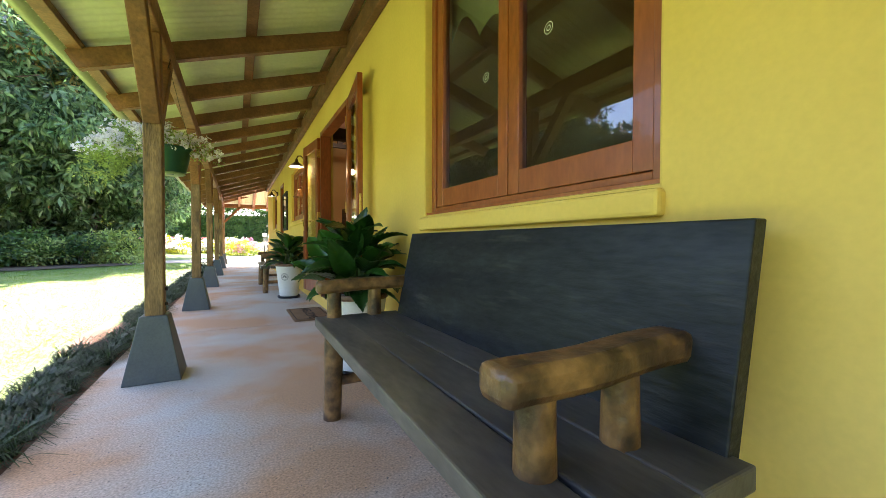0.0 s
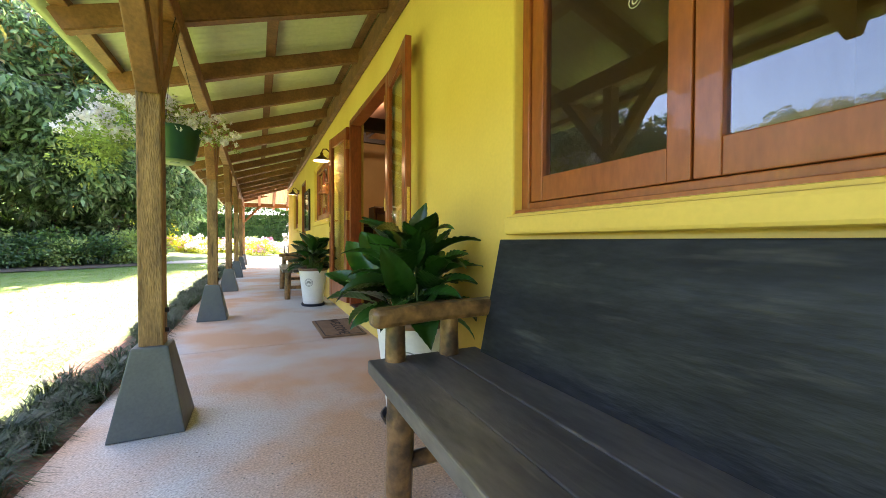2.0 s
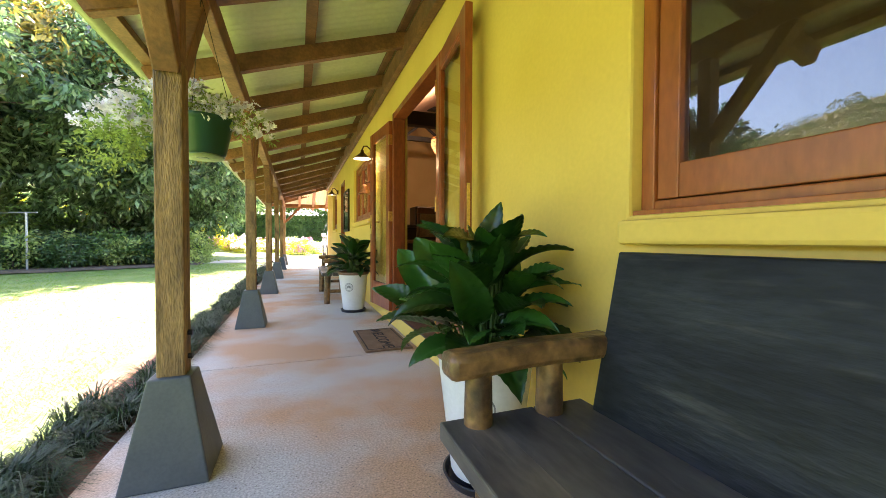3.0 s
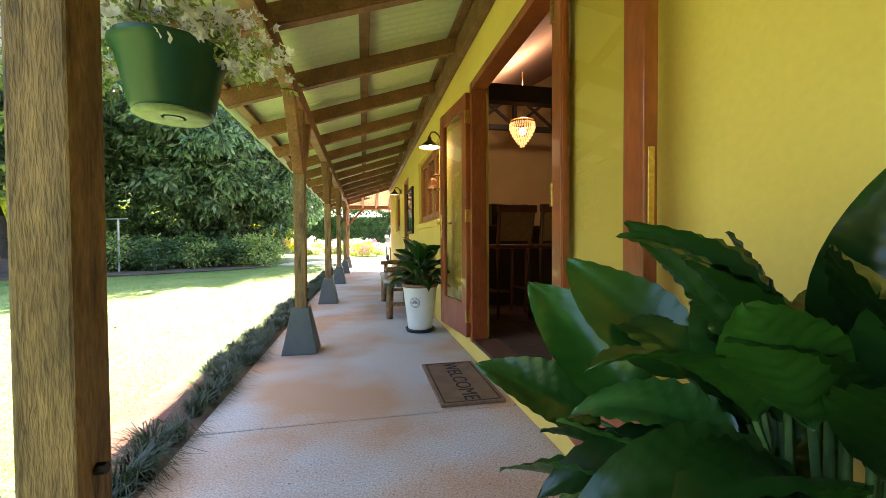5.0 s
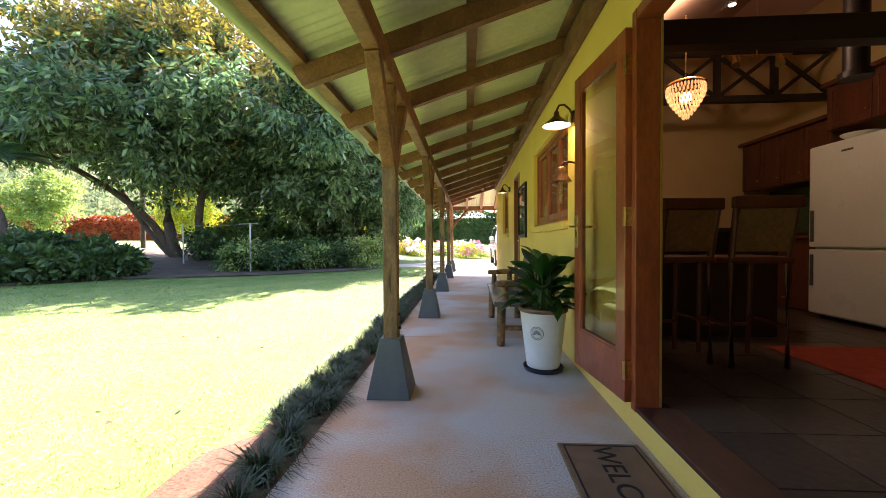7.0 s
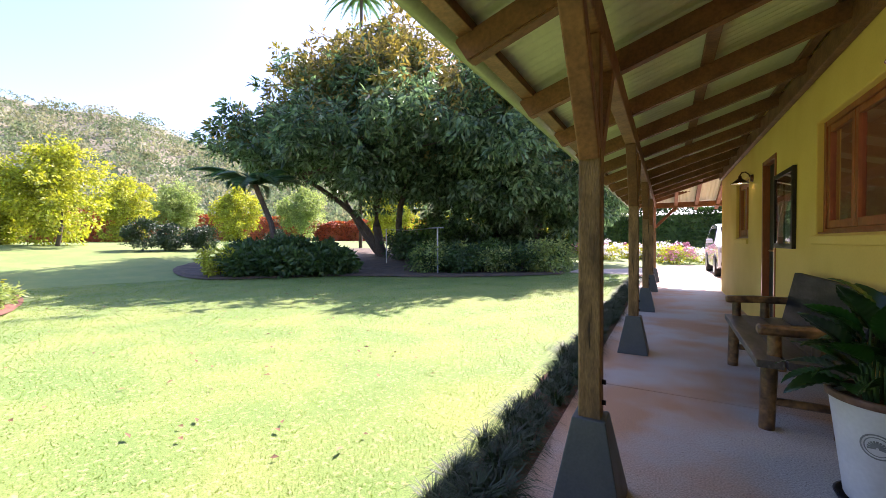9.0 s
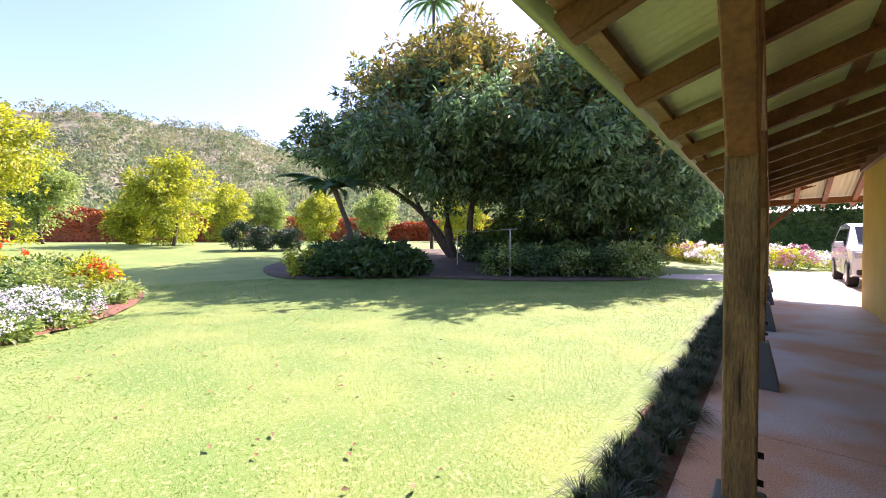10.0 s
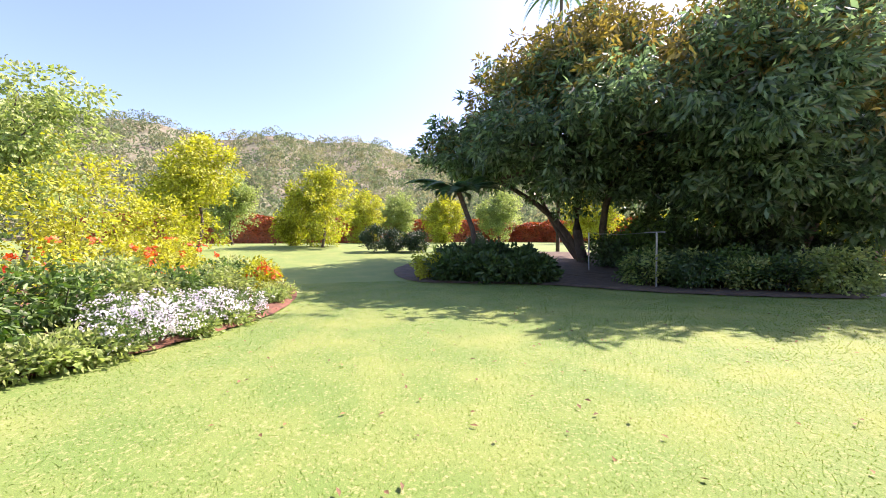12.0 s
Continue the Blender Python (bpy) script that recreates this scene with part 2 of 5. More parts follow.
def pane_mesh(bm, axis, sign, outer=None):
    """A thin pane: its outer face (the one towards axis * sign) mirrors, the rest is clear."""
    me = mesh_of("pane", bm, CLEAR)
    me.materials.append(outer or GLASS)
    for p in me.polygons:
        if p.normal[axis] * sign > 0.9:
            p.material_index = 1
    ob = new("pane", me)
    ob.visible_shadow = False
    return ob


def mesh_of(name, bm, material, smooth=None):
    me = bpy.data.meshes.new(name)
    bmesh.ops.recalc_face_normals(bm, faces=bm.faces[:])
    bm.to_mesh(me)
    bm.free()
    me.materials.append(material)
    if smooth:
        me.shade_smooth()
        me.set_sharp_from_angle(angle=radians(smooth))
    return me


def part(name, bm, material, parent=None, label="", at=None, bevel=0.0, smooth=0):
    """Links a bmesh as ONE mesh object under a thing or a part."""
    ob = new(name, mesh_of(name, bm, material, smooth))
    if at is not None:
        ob.location = at
    if parent is not None:
        ob.parent = parent
    if bevel:
        md = ob.modifiers.new("edge", "BEVEL")
        md.width, md.segments, md.limit_method = bevel, 2, "ANGLE"
    return tagged(ob, label)


def piece(name, me, parent, at=(0, 0, 0), rz=0.0, scale=1.0):
    ob = new(name, me)
    ob.parent, ob.location, ob.rotation_euler = parent, at, (0, 0, rz)
    ob.scale = (scale, scale, scale)
    return ob


def thing(name, at=(0, 0, 0), label="", category="", group="", kind="", rz=0.0):
    ob = new(name)
    ob.location, ob.rotation_euler = at, (0, 0, radians(rz))
    ob.empty_display_size = 0.1
    return tagged(ob, label, category, group, kind)


def leaf_mesh(name, pos, way, side, length, width, materials, which=None, fold=0.25):
    """Many small leaves in one mesh: each a folded blade of two triangles, from its place along way."""
    n = len(pos)
    up = np.cross(side, way)
    length, width = np.broadcast_to(length, n)[:, None], np.broadcast_to(width, n)[:, None]
    mid = pos + way * length * 0.45 - up * width * fold
    v = np.empty((n, 4, 3))
    v[:, 0] = pos
    v[:, 1] = mid + side * width * 0.5
    v[:, 2] = pos + way * length
    v[:, 3] = mid - side * width * 0.5
    me = bpy.data.meshes.new(name)
    me.vertices.add(4 * n), me.loops.add(6 * n), me.polygons.add(2 * n)
    me.vertices.foreach_set("co", v.reshape(-1))
    base = np.arange(n)[:, None] * 4
    idx = np.concatenate([base + [0, 1, 2], base + [0, 2, 3]], axis=1).reshape(-1)
    me.loops.foreach_set("vertex_index", idx.astype(np.int32))
    me.polygons.foreach_set("loop_start", np.arange(0, 6 * n, 3, dtype=np.int32))
    me.polygons.foreach_set("loop_total", np.full(2 * n, 3, dtype=np.int32))
    for m in materials:
        me.materials.append(m)
    if which is not None:
        me.polygons.foreach_set("material_index", np.repeat(which, 2).astype(np.int32))
    me.update(calc_edges=True)
    return me


def unit(v):
    return v / np.maximum(np.linalg.norm(v, axis=-1, keepdims=True), 1e-6)


def lobes_leaves(rng, lobes, count, clump=0.5, per=40, shell=0.45, droop=0.4, whorl=1.0):
    """Places and ways of leaves in clumps, spread through the outer part of a union of ellipsoids (x, y, z, rx, rz)."""
    lob = np.array(lobes, float)
    area = lob[:, 3] ** 1.3 * lob[:, 4]
    nc = max(1, count // per)
    pick = rng.choice(len(lob), nc, p=area / area.sum())
    knots = unit(rng.normal(size=(len(lob), 15, 3)))
    d = unit(knots[pick, rng.integers(0, 15, nc)] + 0.27 * rng.normal(size=(nc, 3)))
    rad = 1 - shell * rng.random(nc) ** 1.6
    rad *= 1 + 0.09 * rng.normal(size=nc)
    c = lob[pick, :3] + d * rad[:, None] * lob[pick][:, [3, 3, 4]]
    size = clump * (0.6 + 0.8 * rng.random(nc))
    owner = np.repeat(np.arange(nc), per)
    off = unit(rng.normal(size=(nc * per, 3))) * (rng.random(nc * per) ** 0.45 * size[owner])[:, None] * np.array([0.95, 0.95, 0.65]) * whorl
    pos = c[owner] + off
    way = unit(unit(off) * 0.9 + d[owner] * 0.4 + rng.normal(size=off.shape) * 0.55 - np.array([0, 0, droop]))
    side = unit(np.cross(way, rng.normal(size=off.shape)))
    return pos, way, side, owner

# ---- ground ----


def rise(x, y):
    """The ground's height: level round the house, climbing gently towards the hills."""
    d = np.hypot(np.asarray(x) - 0.5, np.asarray(y) - 5.0)
    t = np.clip((d - 13.0) / 22.0, 0, 1)
    return -0.05 + 1.15 * t * t * (3 - 2 * t) * np.clip(0.2 - np.asarray(x) / 9.0, 0.0, 1.0) + 0.012 * np.clip(d - 35, 0, 400)


def ground_z(x, y):
    return float(rise(x, y))


def build_ground():
    xs = np.concatenate([-np.geomspace(1200, 32, 22), np.linspace(-31, 30, 90), np.geomspace(32, 1200, 22)])
    ys = xs + 5
    X, Y = np.meshgrid(xs, ys, indexing="ij")
    Z = rise(X, Y)
    n, m = X.shape
    verts = np.stack([X, Y, Z], -1).reshape(-1, 3)
    faces = [(i * m + j, (i + 1) * m + j, (i + 1) * m + j + 1, i * m + j + 1) for i in range(n - 1) for j in range(m - 1)]
    me = bpy.data.meshes.new("ground")
    me.from_pydata(verts.tolist(), [], faces)
    me.materials.append(LAWN)
    me.shade_smooth()
    return tagged(new("ground", me), "sunlit mown lawn with patches of tree shade", "lawn", kind="structure")


build_ground()

WX, WT = 1.80, 0.15          # outer face and thickness of the house's front wall
SLAB_X = 0.145               # outer edge of the veranda floor
END_Y, START_Y = 14.75, -5.0  # ends of the front wall
EAVE_Y = 16.95
FLOOR_IN = 0.14

# veranda floor with control joints
slab = thing("floor", (0, 0, 0), "stained concrete veranda floor with control joints", "floor", kind="structure")
joints = [-5.0, -1.45, 1.55, 4.80, 7.7, 10.6, 13.4, 16.2, 19.2]
for a, b in zip(joints, joints[1:]):
    part("slab", box(B(), SLAB_X, 1.80 if b < 14.8 else 6.5, a + 0.004, b - 0.004, -0.14, 0.0), CONCRETE, slab, bevel=0.006)
part("joint_filler", box(B(), SLAB_X + 0.01, 1.79, -5, 19.1, -0.15, -0.012), mat("dark_joint", (0.10, 0.07, 0.05), None, 0.9), slab)


def wall_cells(bm, ys, zs, holes, x0, x1):
    """Wall boxes between the cuts in y and z, leaving the holes (y0, y1, z0, z1) open."""
    for a, b in zip(ys, ys[1:]):
        for c, d in zip(zs, zs[1:]):
            my, mz = (a + b) / 2, (c + d) / 2
            if not any(h[0] < my < h[1] and h[2] < mz < h[3] for h in holes):
                box(bm, x0, x1, a, b, c, d)
    bmesh.ops.remove_doubles(bm, verts=bm.verts[:], dist=1e-4)
    seen, dead = {}, []
    for f in bm.faces:
        key = tuple(round(v, 3) for v in f.calc_center_median())
        if key in seen:
            dead += [f, seen[key]]
        seen[key] = f
    bmesh.ops.delete(bm, geom=list(set(dead)), context="FACES_ONLY")
    return bm


WIN1, DOOR1 = (1.35, 2.72, 0.95, 2.24), (4.31, 5.74, 0.12, 2.16)
WIN2, DOOR2, WIN3 = (7.06, 8.74, 1.18, 2.09), (10.08, 10.78, 0.05, 2.12), (11.78, 12.98, 1.16, 2.10)
HOLES = [WIN1, DOOR1, WIN2, DOOR2, WIN3]
part("wall_front", wall_cells(B(), sorted({START_Y, END_Y, *(h[i] for h in HOLES for i in (0, 1))}), sorted({-0.1, 2.85, *(h[i] for h in HOLES for i in (2, 3))}), HOLES, WX, WX + WT),
     PLASTER, None, bevel=0.012)
tagged(bpy.data.objects["wall_front"], "yellow rendered house wall along the veranda", "wall", kind="structure")
for nm, bm in (("wall_end", box(B(), WX + 0.0, 9.0, END_Y + 0.002, END_Y + 0.24, -0.1, 2.85)), ("wall_near_end", box(B(), WX, 9.0, START_Y - 0.24, START_Y - 0.002, -0.1, 2.85))):
    tagged(part(nm, bm, PLASTER), "yellow rendered end wall of the house", "wall", kind="structure")
for nm, bm in (("wall_back", box(B(), 5.6, 5.8, START_Y, END_Y, -0.1, 5.2)), ("wall_inner_near", box(B(), WX + WT + 0.003, 5.6, 2.95, 3.05, 0, 5.0)), ("wall_inner_far", box(B(), WX + WT + 0.003, 5.6, 9.98, 10.08, 0, 5.0))):
    tagged(part(nm, bm, PLASTER_IN), "cream painted inner wall", "wall", kind="structure")

# house roof over the rooms, and the ceilings under it
TERRACOTTA = mat("pink_beige_ceiling", (0.50, 0.30, 0.20), (0.46, 0.27, 0.18), 0.8, scale=2, mottle=0.05)
ceil = B()
for x0, z0, x1, z1 in ((WX + WT, 2.62, 5.0, 4.4), (5.0, 4.4, 8.0, 2.9)):
    vs = [ceil.verts.new(p) for p in ((x0, START_Y, z0), (x1, START_Y, z1), (x1, END_Y, z1), (x0, END_Y, z0))]
    ceil.faces.new(vs)
tagged(part("ceiling", ceil, TERRACOTTA), "pinkish beige raked ceiling", "ceiling", kind="structure")
roof_top = B()
for pts in (((-0.16, 2.20), (5.0, 4.62)), ((5.0, 4.62), (9.4, 2.6))):
    (x0, z0), (x1, z1) = pts
    if x0 < 0:
        x0, z0 = 1.9, 2.93
    vs = [roof_top.verts.new(p) for p in ((x0, START_Y - 0.4, z0), (x1, START_Y - 0.4, z1), (x1, END_Y + 0.3, z1), (x0, END_Y + 0.3, z0))]
    roof_top.faces.new(vs)
tagged(part("house_roof", roof_top, SHEET), "pale corrugated steel house roof", "roof", kind="structure")

# ---- veranda roof ----
SL, PX = 0.318, 0.44         # fall of the rafters; line of the posts


def under(x):
    """Height of the rafters' underside."""
    return 2.125 + SL * (x - PX)


veranda = thing("veranda_roof", (0, 0, 0), "timber-framed veranda roof with cream-green corrugated sheets", "roof", kind="structure")
RAFTERS = [6.04 + 0.915 * k for k in range(-12, 12)]
raft = B()
beam(raft, (-0.115, 0, under(-0.115) + 0.06), (1.83, 0, under(1.83) + 0.06), 0.075, 0.12)
for v in raft.verts:
    if v.co.x < 0 and v.co.z < under(-0.1) + 0.02:
        v.co.x += 0.035
bmesh.ops.bevel(raft, geom=raft.edges[:], offset=0.008, segments=2, affect="EDGES")
RAFT_ME = mesh_of("rafter", raft, BEAM_WOOD)
for y in RAFTERS:
    piece("rafter", RAFT_ME, veranda, (0, y, 0))
for x, w, h in ((-0.075, 0.085, 0.05), (0.98, 0.075, 0.045), (1.72, 0.06, 0.04)):
    part("batten", beam(B(), (x, RAFTERS[0] - 0.4, under(x) + 0.143), (x, EAVE_Y, under(x) + 0.143), w, h), BEAM_WOOD, veranda, bevel=0.004)
part("wall_plate", beam(B(), (1.765, RAFTERS[0] - 0.4, 2.53), (1.765, END_Y + 0.1, 2.53), 0.06, 0.17), BEAM_WOOD, veranda, bevel=0.006)
part("post_beam", beam(B(), (PX, RAFTERS[0] - 0.4, 2.085), (PX, EAVE_Y - 0.3, 2.085), 0.09, 0.14), BEAM_WOOD, veranda, bevel=0.008)
# corrugated sheet: ripples every 76 mm along the eave
ny = int((EAVE_Y - RAFTERS[0] + 0.6) / 0.019)
sheet = bpy.data.meshes.new("corrugated_sheet")
yy = RAFTERS[0] - 0.5 + 0.019 * np.arange(ny)
zz = 0.011 * np.sin(2 * math.pi * yy / 0.076)
verts = []
for x in (-0.17, 1.9):
    verts += [(x, float(y), under(x) + 0.178 + float(z)) for y, z in zip(yy, zz)]
sheet.from_pydata(verts, [], [(i, i + 1, ny + i + 1, ny + i) for i in range(ny - 1)])
sheet.materials.append(SHEET)
sheet.shade_smooth()
ob = new("corrugated_sheet", sheet)
ob.parent = veranda
# rolled gutter along the eave
gut = B()
prof = [(0.004, 0.03), (-0.012, 0.0), (-0.05, -0.035), (-0.09, -0.03), (-0.115, 0.01), (-0.118, 0.07), (-0.108, 0.085), (-0.098, 0.075)]
ends = [[gut.verts.new((-0.125 + px, y, 2.115 + pz)) for px, pz in prof] for y in (RAFTERS[0] - 0.5, EAVE_Y)]
for k in range(len(prof) - 1):
    gut.faces.new((ends[0][k], ends[0][k + 1], ends[1][k + 1], ends[1][k]))
gob = part("gutter", gut, GUTTER_PAINT, veranda, "olive green rolled steel gutter", smooth=60)
gm = gob.modifiers.new("thick", "SOLIDIFY")
gm.thickness = 0.004
# end bay: the veranda turns the house corner, its roof falling towards the drive
part("end_beam", beam(B(), (PX, 16.6, 2.085), (7.0, 16.6, 2.085), 0.09, 0.14), BEAM_WOOD, veranda, bevel=0.008)
part("end_strut", beam(B(), (PX + 0.03, 16.6, 1.50), (PX + 0.52, 16.6, 2.03), 0.084, 0.075), BEAM_WOOD, veranda, bevel=0.006)
end_raft = mesh_of("end_rafter", beam(B(), (0, 14.98, under(1.72) + 0.06), (0, EAVE_Y - 0.05, under(-0.1) + 0.06), 0.075, 0.12), BEAM_WOOD)
for k in range(14):
    piece("end_rafter", end_raft, veranda, (0.95 + 0.46 * k, 0, 0))
nx = int(8.3 / 0.019)
xx = -0.2 + 0.019 * np.arange(nx)
end_sheet = bpy.data.meshes.new("end_sheet")
verts = [(float(x), y, z + 0.011 * math.sin(2 * math.pi * float(x) / 0.076)) for y, z in ((14.98, under(1.74) + 0.175), (EAVE_Y, under(-0.16) + 0.175)) for x in xx]
end_sheet.from_pydata(verts, [], [(i, i + 1, nx + i + 1, nx + i) for i in range(nx - 1)])
end_sheet.materials.append(SHEET)
end_sheet.shade_smooth()
new("end_sheet", end_sheet).parent = veranda

# ---- posts ----


def veranda_post():
    p = thing("veranda_post", (PX, 3.56, 0), "squared timber veranda post on a grey steel foot", "post", "posts along the veranda")
    foot = B()
    lo = [foot.verts.new((sx * 0.14, sy * 0.14, 0.0)) for sx, sy in ((-1, -1), (1, -1), (1, 1), (-1, 1))]
    hi = [foot.verts.new((sx * 0.068, sy * 0.068, 0.37)) for sx, sy in ((-1, -1), (1, -1), (1, 1), (-1, 1))]
    for k in range(4):
        foot.faces.new((lo[k], lo[(k + 1) % 4], hi[(k + 1) % 4], hi[k]))
    foot.faces.new(hi), foot.faces.new(lo[::-1])
    part("steel_foot", foot, STEEL_GREY, p, "tapered grey painted steel foot", bevel=0.006)
    part("post", box(B(), -0.046, 0.046, -0.046, 0.046, 0.355, 1.528), POST_WOOD, p, bevel=0.007)
    part("post_head", box(B(), -0.042, 0.042, -0.042, 0.042, 1.529, 2.012), HEAD_WOOD, p, "brown stained post head", bevel=0.006)
    for s in (-1, 1):
        part("brace", beam(B(), (0, s * 0.03, 1.50), (0, s * 0.46, 2.03), 0.084, 0.075), BEAM_WOOD, p, "dark knee brace", bevel=0.006)
    for z in (0.43, 0.52):
        part("bolt", rod(B(), (0.045, 0, z), (0.062, 0, z), 0.011, n=8), IRON, p)
    return p


POST = veranda_post()
for y in (0.88, -1.8, 6.20, 8.80, 11.47, 14.25, 16.6):
    copy_thing(POST, pose(PX, y, 0))

# ---- trees and hills ----


def limb(bm, a, b, r0, r1, bend=0.3, rng=random):
    a, b = Vector(a), Vector(b)
    pts = []
    off = Vector((rng.uniform(-1, 1), rng.uniform(-1, 1), rng.uniform(-0.3, 0.3))) * bend
    for k in range(7):
        t = k / 6
        pts.append(a.lerp(b, t) + off * math.sin(math.pi * t))
    tube(bm, pts, [r0 + (r1 - r0) * k / 6 for k in range(7)], 9)


def tree(name, at, lobes, count, leaf, material, label, trunks, extra=None, clump=0.5, per=40, shell=0.45, droop=0.4, seed=1, group="", category="tree", whorl=1.0):
    """A tree: trunks as (from, to, r0, r1) and a crown of leaves in clumps, all in metres from its foot."""
    rng = np.random.default_rng(seed)
    rnd = random.Random(seed)
    t = thing(name, at, label, category, group)
    tb = B()
    for a, b, r0, r1 in trunks:
        limb(tb, a, b, r0, r1, 0.12 * (Vector(b) - Vector(a)).length, rnd)
    for l in lobes:
        if trunks:
            a = trunks[rnd.randrange(len(trunks))][1]
            limb(tb, a, l[:3], 0.06, 0.02, 0.3, rnd)
    if trunks:
        part("trunk", tb, BARK, t, smooth=50)
    pos, way, side, owner = lobes_leaves(rng, lobes, count, clump, per, shell, droop, whorl)
    n = len(pos)
    ln = leaf[0] * (0.7 + 0.6 * rng.random(n))
    mats, which = [material], None
    if extra:
        mats.append(extra[0])
        # extra leaves thicken upwards: bronze growth plus painted sunlight on the top
        top = np.repeat(rng.random(owner.max() + 1), per) < extra[1] * np.clip((pos[:, 2] - pos[:, 2].min()) / np.ptp(pos[:, 2]) * 2 - 0.6, 0, 1.5)
        which = top.astype(int)
    crown = new("crown", leaf_mesh("crown", pos, way, side, ln, ln * leaf[1], mats, which))
    crown.parent = t
    return t


# the great spreading tree over the island bed
tree("shade_tree", (-12.5, 21.1, 0.55),
     [(0.4, 0.2, 6.6, 4.7, 4.5), (-4.5, -3.8, 5.9, 2.9, 2.0), (-1.0, -3.0, 6.9, 3.4, 2.7), (3.6, -1.5, 6.8, 4.0, 4.0), (2.0, -4.3, 5.0, 3.2, 2.2), (-5.6, -1.2, 6.3, 2.8, 2.3),
      (5.6, -3.2, 4.6, 3.4, 2.6), (0.5, 2.5, 9.0, 4.0, 3.0), (-2.6, -4.9, 5.5, 1.9, 1.4), (3.5, 0.5, 4.8, 3.4, 2.2), (0.5, 3.0, 5.4, 4.0, 2.6), (7.0, -1.2, 4.0, 2.6, 2.2), (7.9, -3.5, 5.5, 2.6, 2.1)],
     165000, (0.29, 0.36), MANGO_LEAF, "large spreading dark green tree with bronze leaves and a painted sunlit gold top", 
     [((0, 0, -0.6), (0.3, 0.3, 5.5), 0.26, 0.14), ((0.9, 0.5, -0.6), (3.4, -0.6, 5.5), 0.2, 0.1), ((-0.3, 0.1, -0.4), (-3.8, -2.6, 4.2), 0.2, 0.1), ((-0.6, 0.6, -0.5), (-4.6, 0.6, 5.5), 0.18, 0.09)],
     (GOLD_LEAF, 0.95), clump=0.5, per=22, shell=0.55, droop=0.55, whorl=0.6, seed=4)
tree("shade_tree", (-6.0, 23.4, 0.2),
     [(0, 0, 6.4, 4.4, 4.2), (2.6, -1.5, 5.0, 3.0, 2.8), (-2.5, -2.0, 4.6, 3.0, 2.6), (1.0, 2.0, 8.4, 3.4, 2.8), (0.2, -1.6, 8.8, 2.4, 2.2), (3.6, 1.8, 4.0, 2.4, 2.2), (-0.5, -0.5, 3.0, 3.2, 2.2), (-3.5, 1.0, 3.2, 2.6, 2.2), (2.0, 0.0, 2.9, 2.6, 2.2), (1.2, -1.4, 3.6, 2.4, 2.2)],
     84000, (0.29, 0.36), MANGO_LEAF, "tall dense dark green garden tree by the drive",
     [((0, 0, -0.4), (0.3, 0.2, 5.0), 0.22, 0.12), ((0.4, 0.3, -0.4), (2.0, -1.0, 4.0), 0.14, 0.08), ((-0.4, 0.2, -0.4), (-2.0, -1.2, 4.0), 0.14, 0.08)],
     (GOLD_LEAF, 0.7), clump=0.5, per=22, shell=0.55, droop=0.55, whorl=0.6, seed=9)

# open-ground trees beyond the lawn
for k, (x, y, h, r, m, lab) in enumerate([
        (-29.4, 12.6, 6.3, 2.5, YELLOW_LEAF, "bright yellow-green rounded tree on the far lawn"),
        (-33.5, 11.2, 3.2, 1.3, YELLOW_LEAF, "small yellow-green tree on the far lawn"),
        (-38.0, 7.3, 6.6, 2.1, PALE_LEAF, "pale green young tree with a thin trunk"),
        (-27.0, 4.6, 7.0, 2.6, YELLOW_LEAF, "yellow-green tree behind the flower bed"),
        (-22.0, -1.2, 8.3, 3.7, PALE_LEAF, "tall airy pale green tree behind the flower bed"),
        (-42.0, 20.5, 6.0, 2.2, YELLOW_LEAF, "yellow-green tree along the far boundary"),
        (-44.0, 25.5, 6.5, 2.3, PALE_LEAF, "pale green tree along the far boundary"),
        (-36.0, 27.5, 5.5, 2.0, YELLOW_LEAF, "yellow-green tree along the far boundary"),
        (-34.0, 34.0, 6.0, 2.3, PALE_LEAF, "pale green tree along the far boundary"),
        (-24.0, 37.0, 6.0, 2.6, YELLOW_LEAF, "yellow-green tree along the far boundary")]):
    tree("garden_tree", (x, y, ground_z(x, y)), [(0, 0, h * (0.36 if m is YELLOW_LEAF else 0.45), r, h * 0.36), (0.3 * r, 0.2 * r, h * 0.66, r * 0.72, h * 0.27), (-0.35 * r, -0.3 * r, h * 0.55, r * 0.7, h * 0.3), (0, 0, h * 0.84, r * 0.4, h * 0.16)],
         13000, (0.20, 0.55), m, lab, [((0, 0, -0.1), (0, 0, h * 0.5), 0.11, 0.06)], clump=0.42, per=25, shell=0.75, seed=20 + k)

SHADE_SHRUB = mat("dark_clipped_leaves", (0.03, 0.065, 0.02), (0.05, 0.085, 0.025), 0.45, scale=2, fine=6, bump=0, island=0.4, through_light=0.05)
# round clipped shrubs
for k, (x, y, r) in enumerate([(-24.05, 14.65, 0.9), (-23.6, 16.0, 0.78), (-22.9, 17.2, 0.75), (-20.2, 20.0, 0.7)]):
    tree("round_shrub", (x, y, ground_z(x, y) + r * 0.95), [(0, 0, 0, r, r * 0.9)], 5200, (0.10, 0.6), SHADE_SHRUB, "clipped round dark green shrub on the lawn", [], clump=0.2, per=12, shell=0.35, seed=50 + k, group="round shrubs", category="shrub")


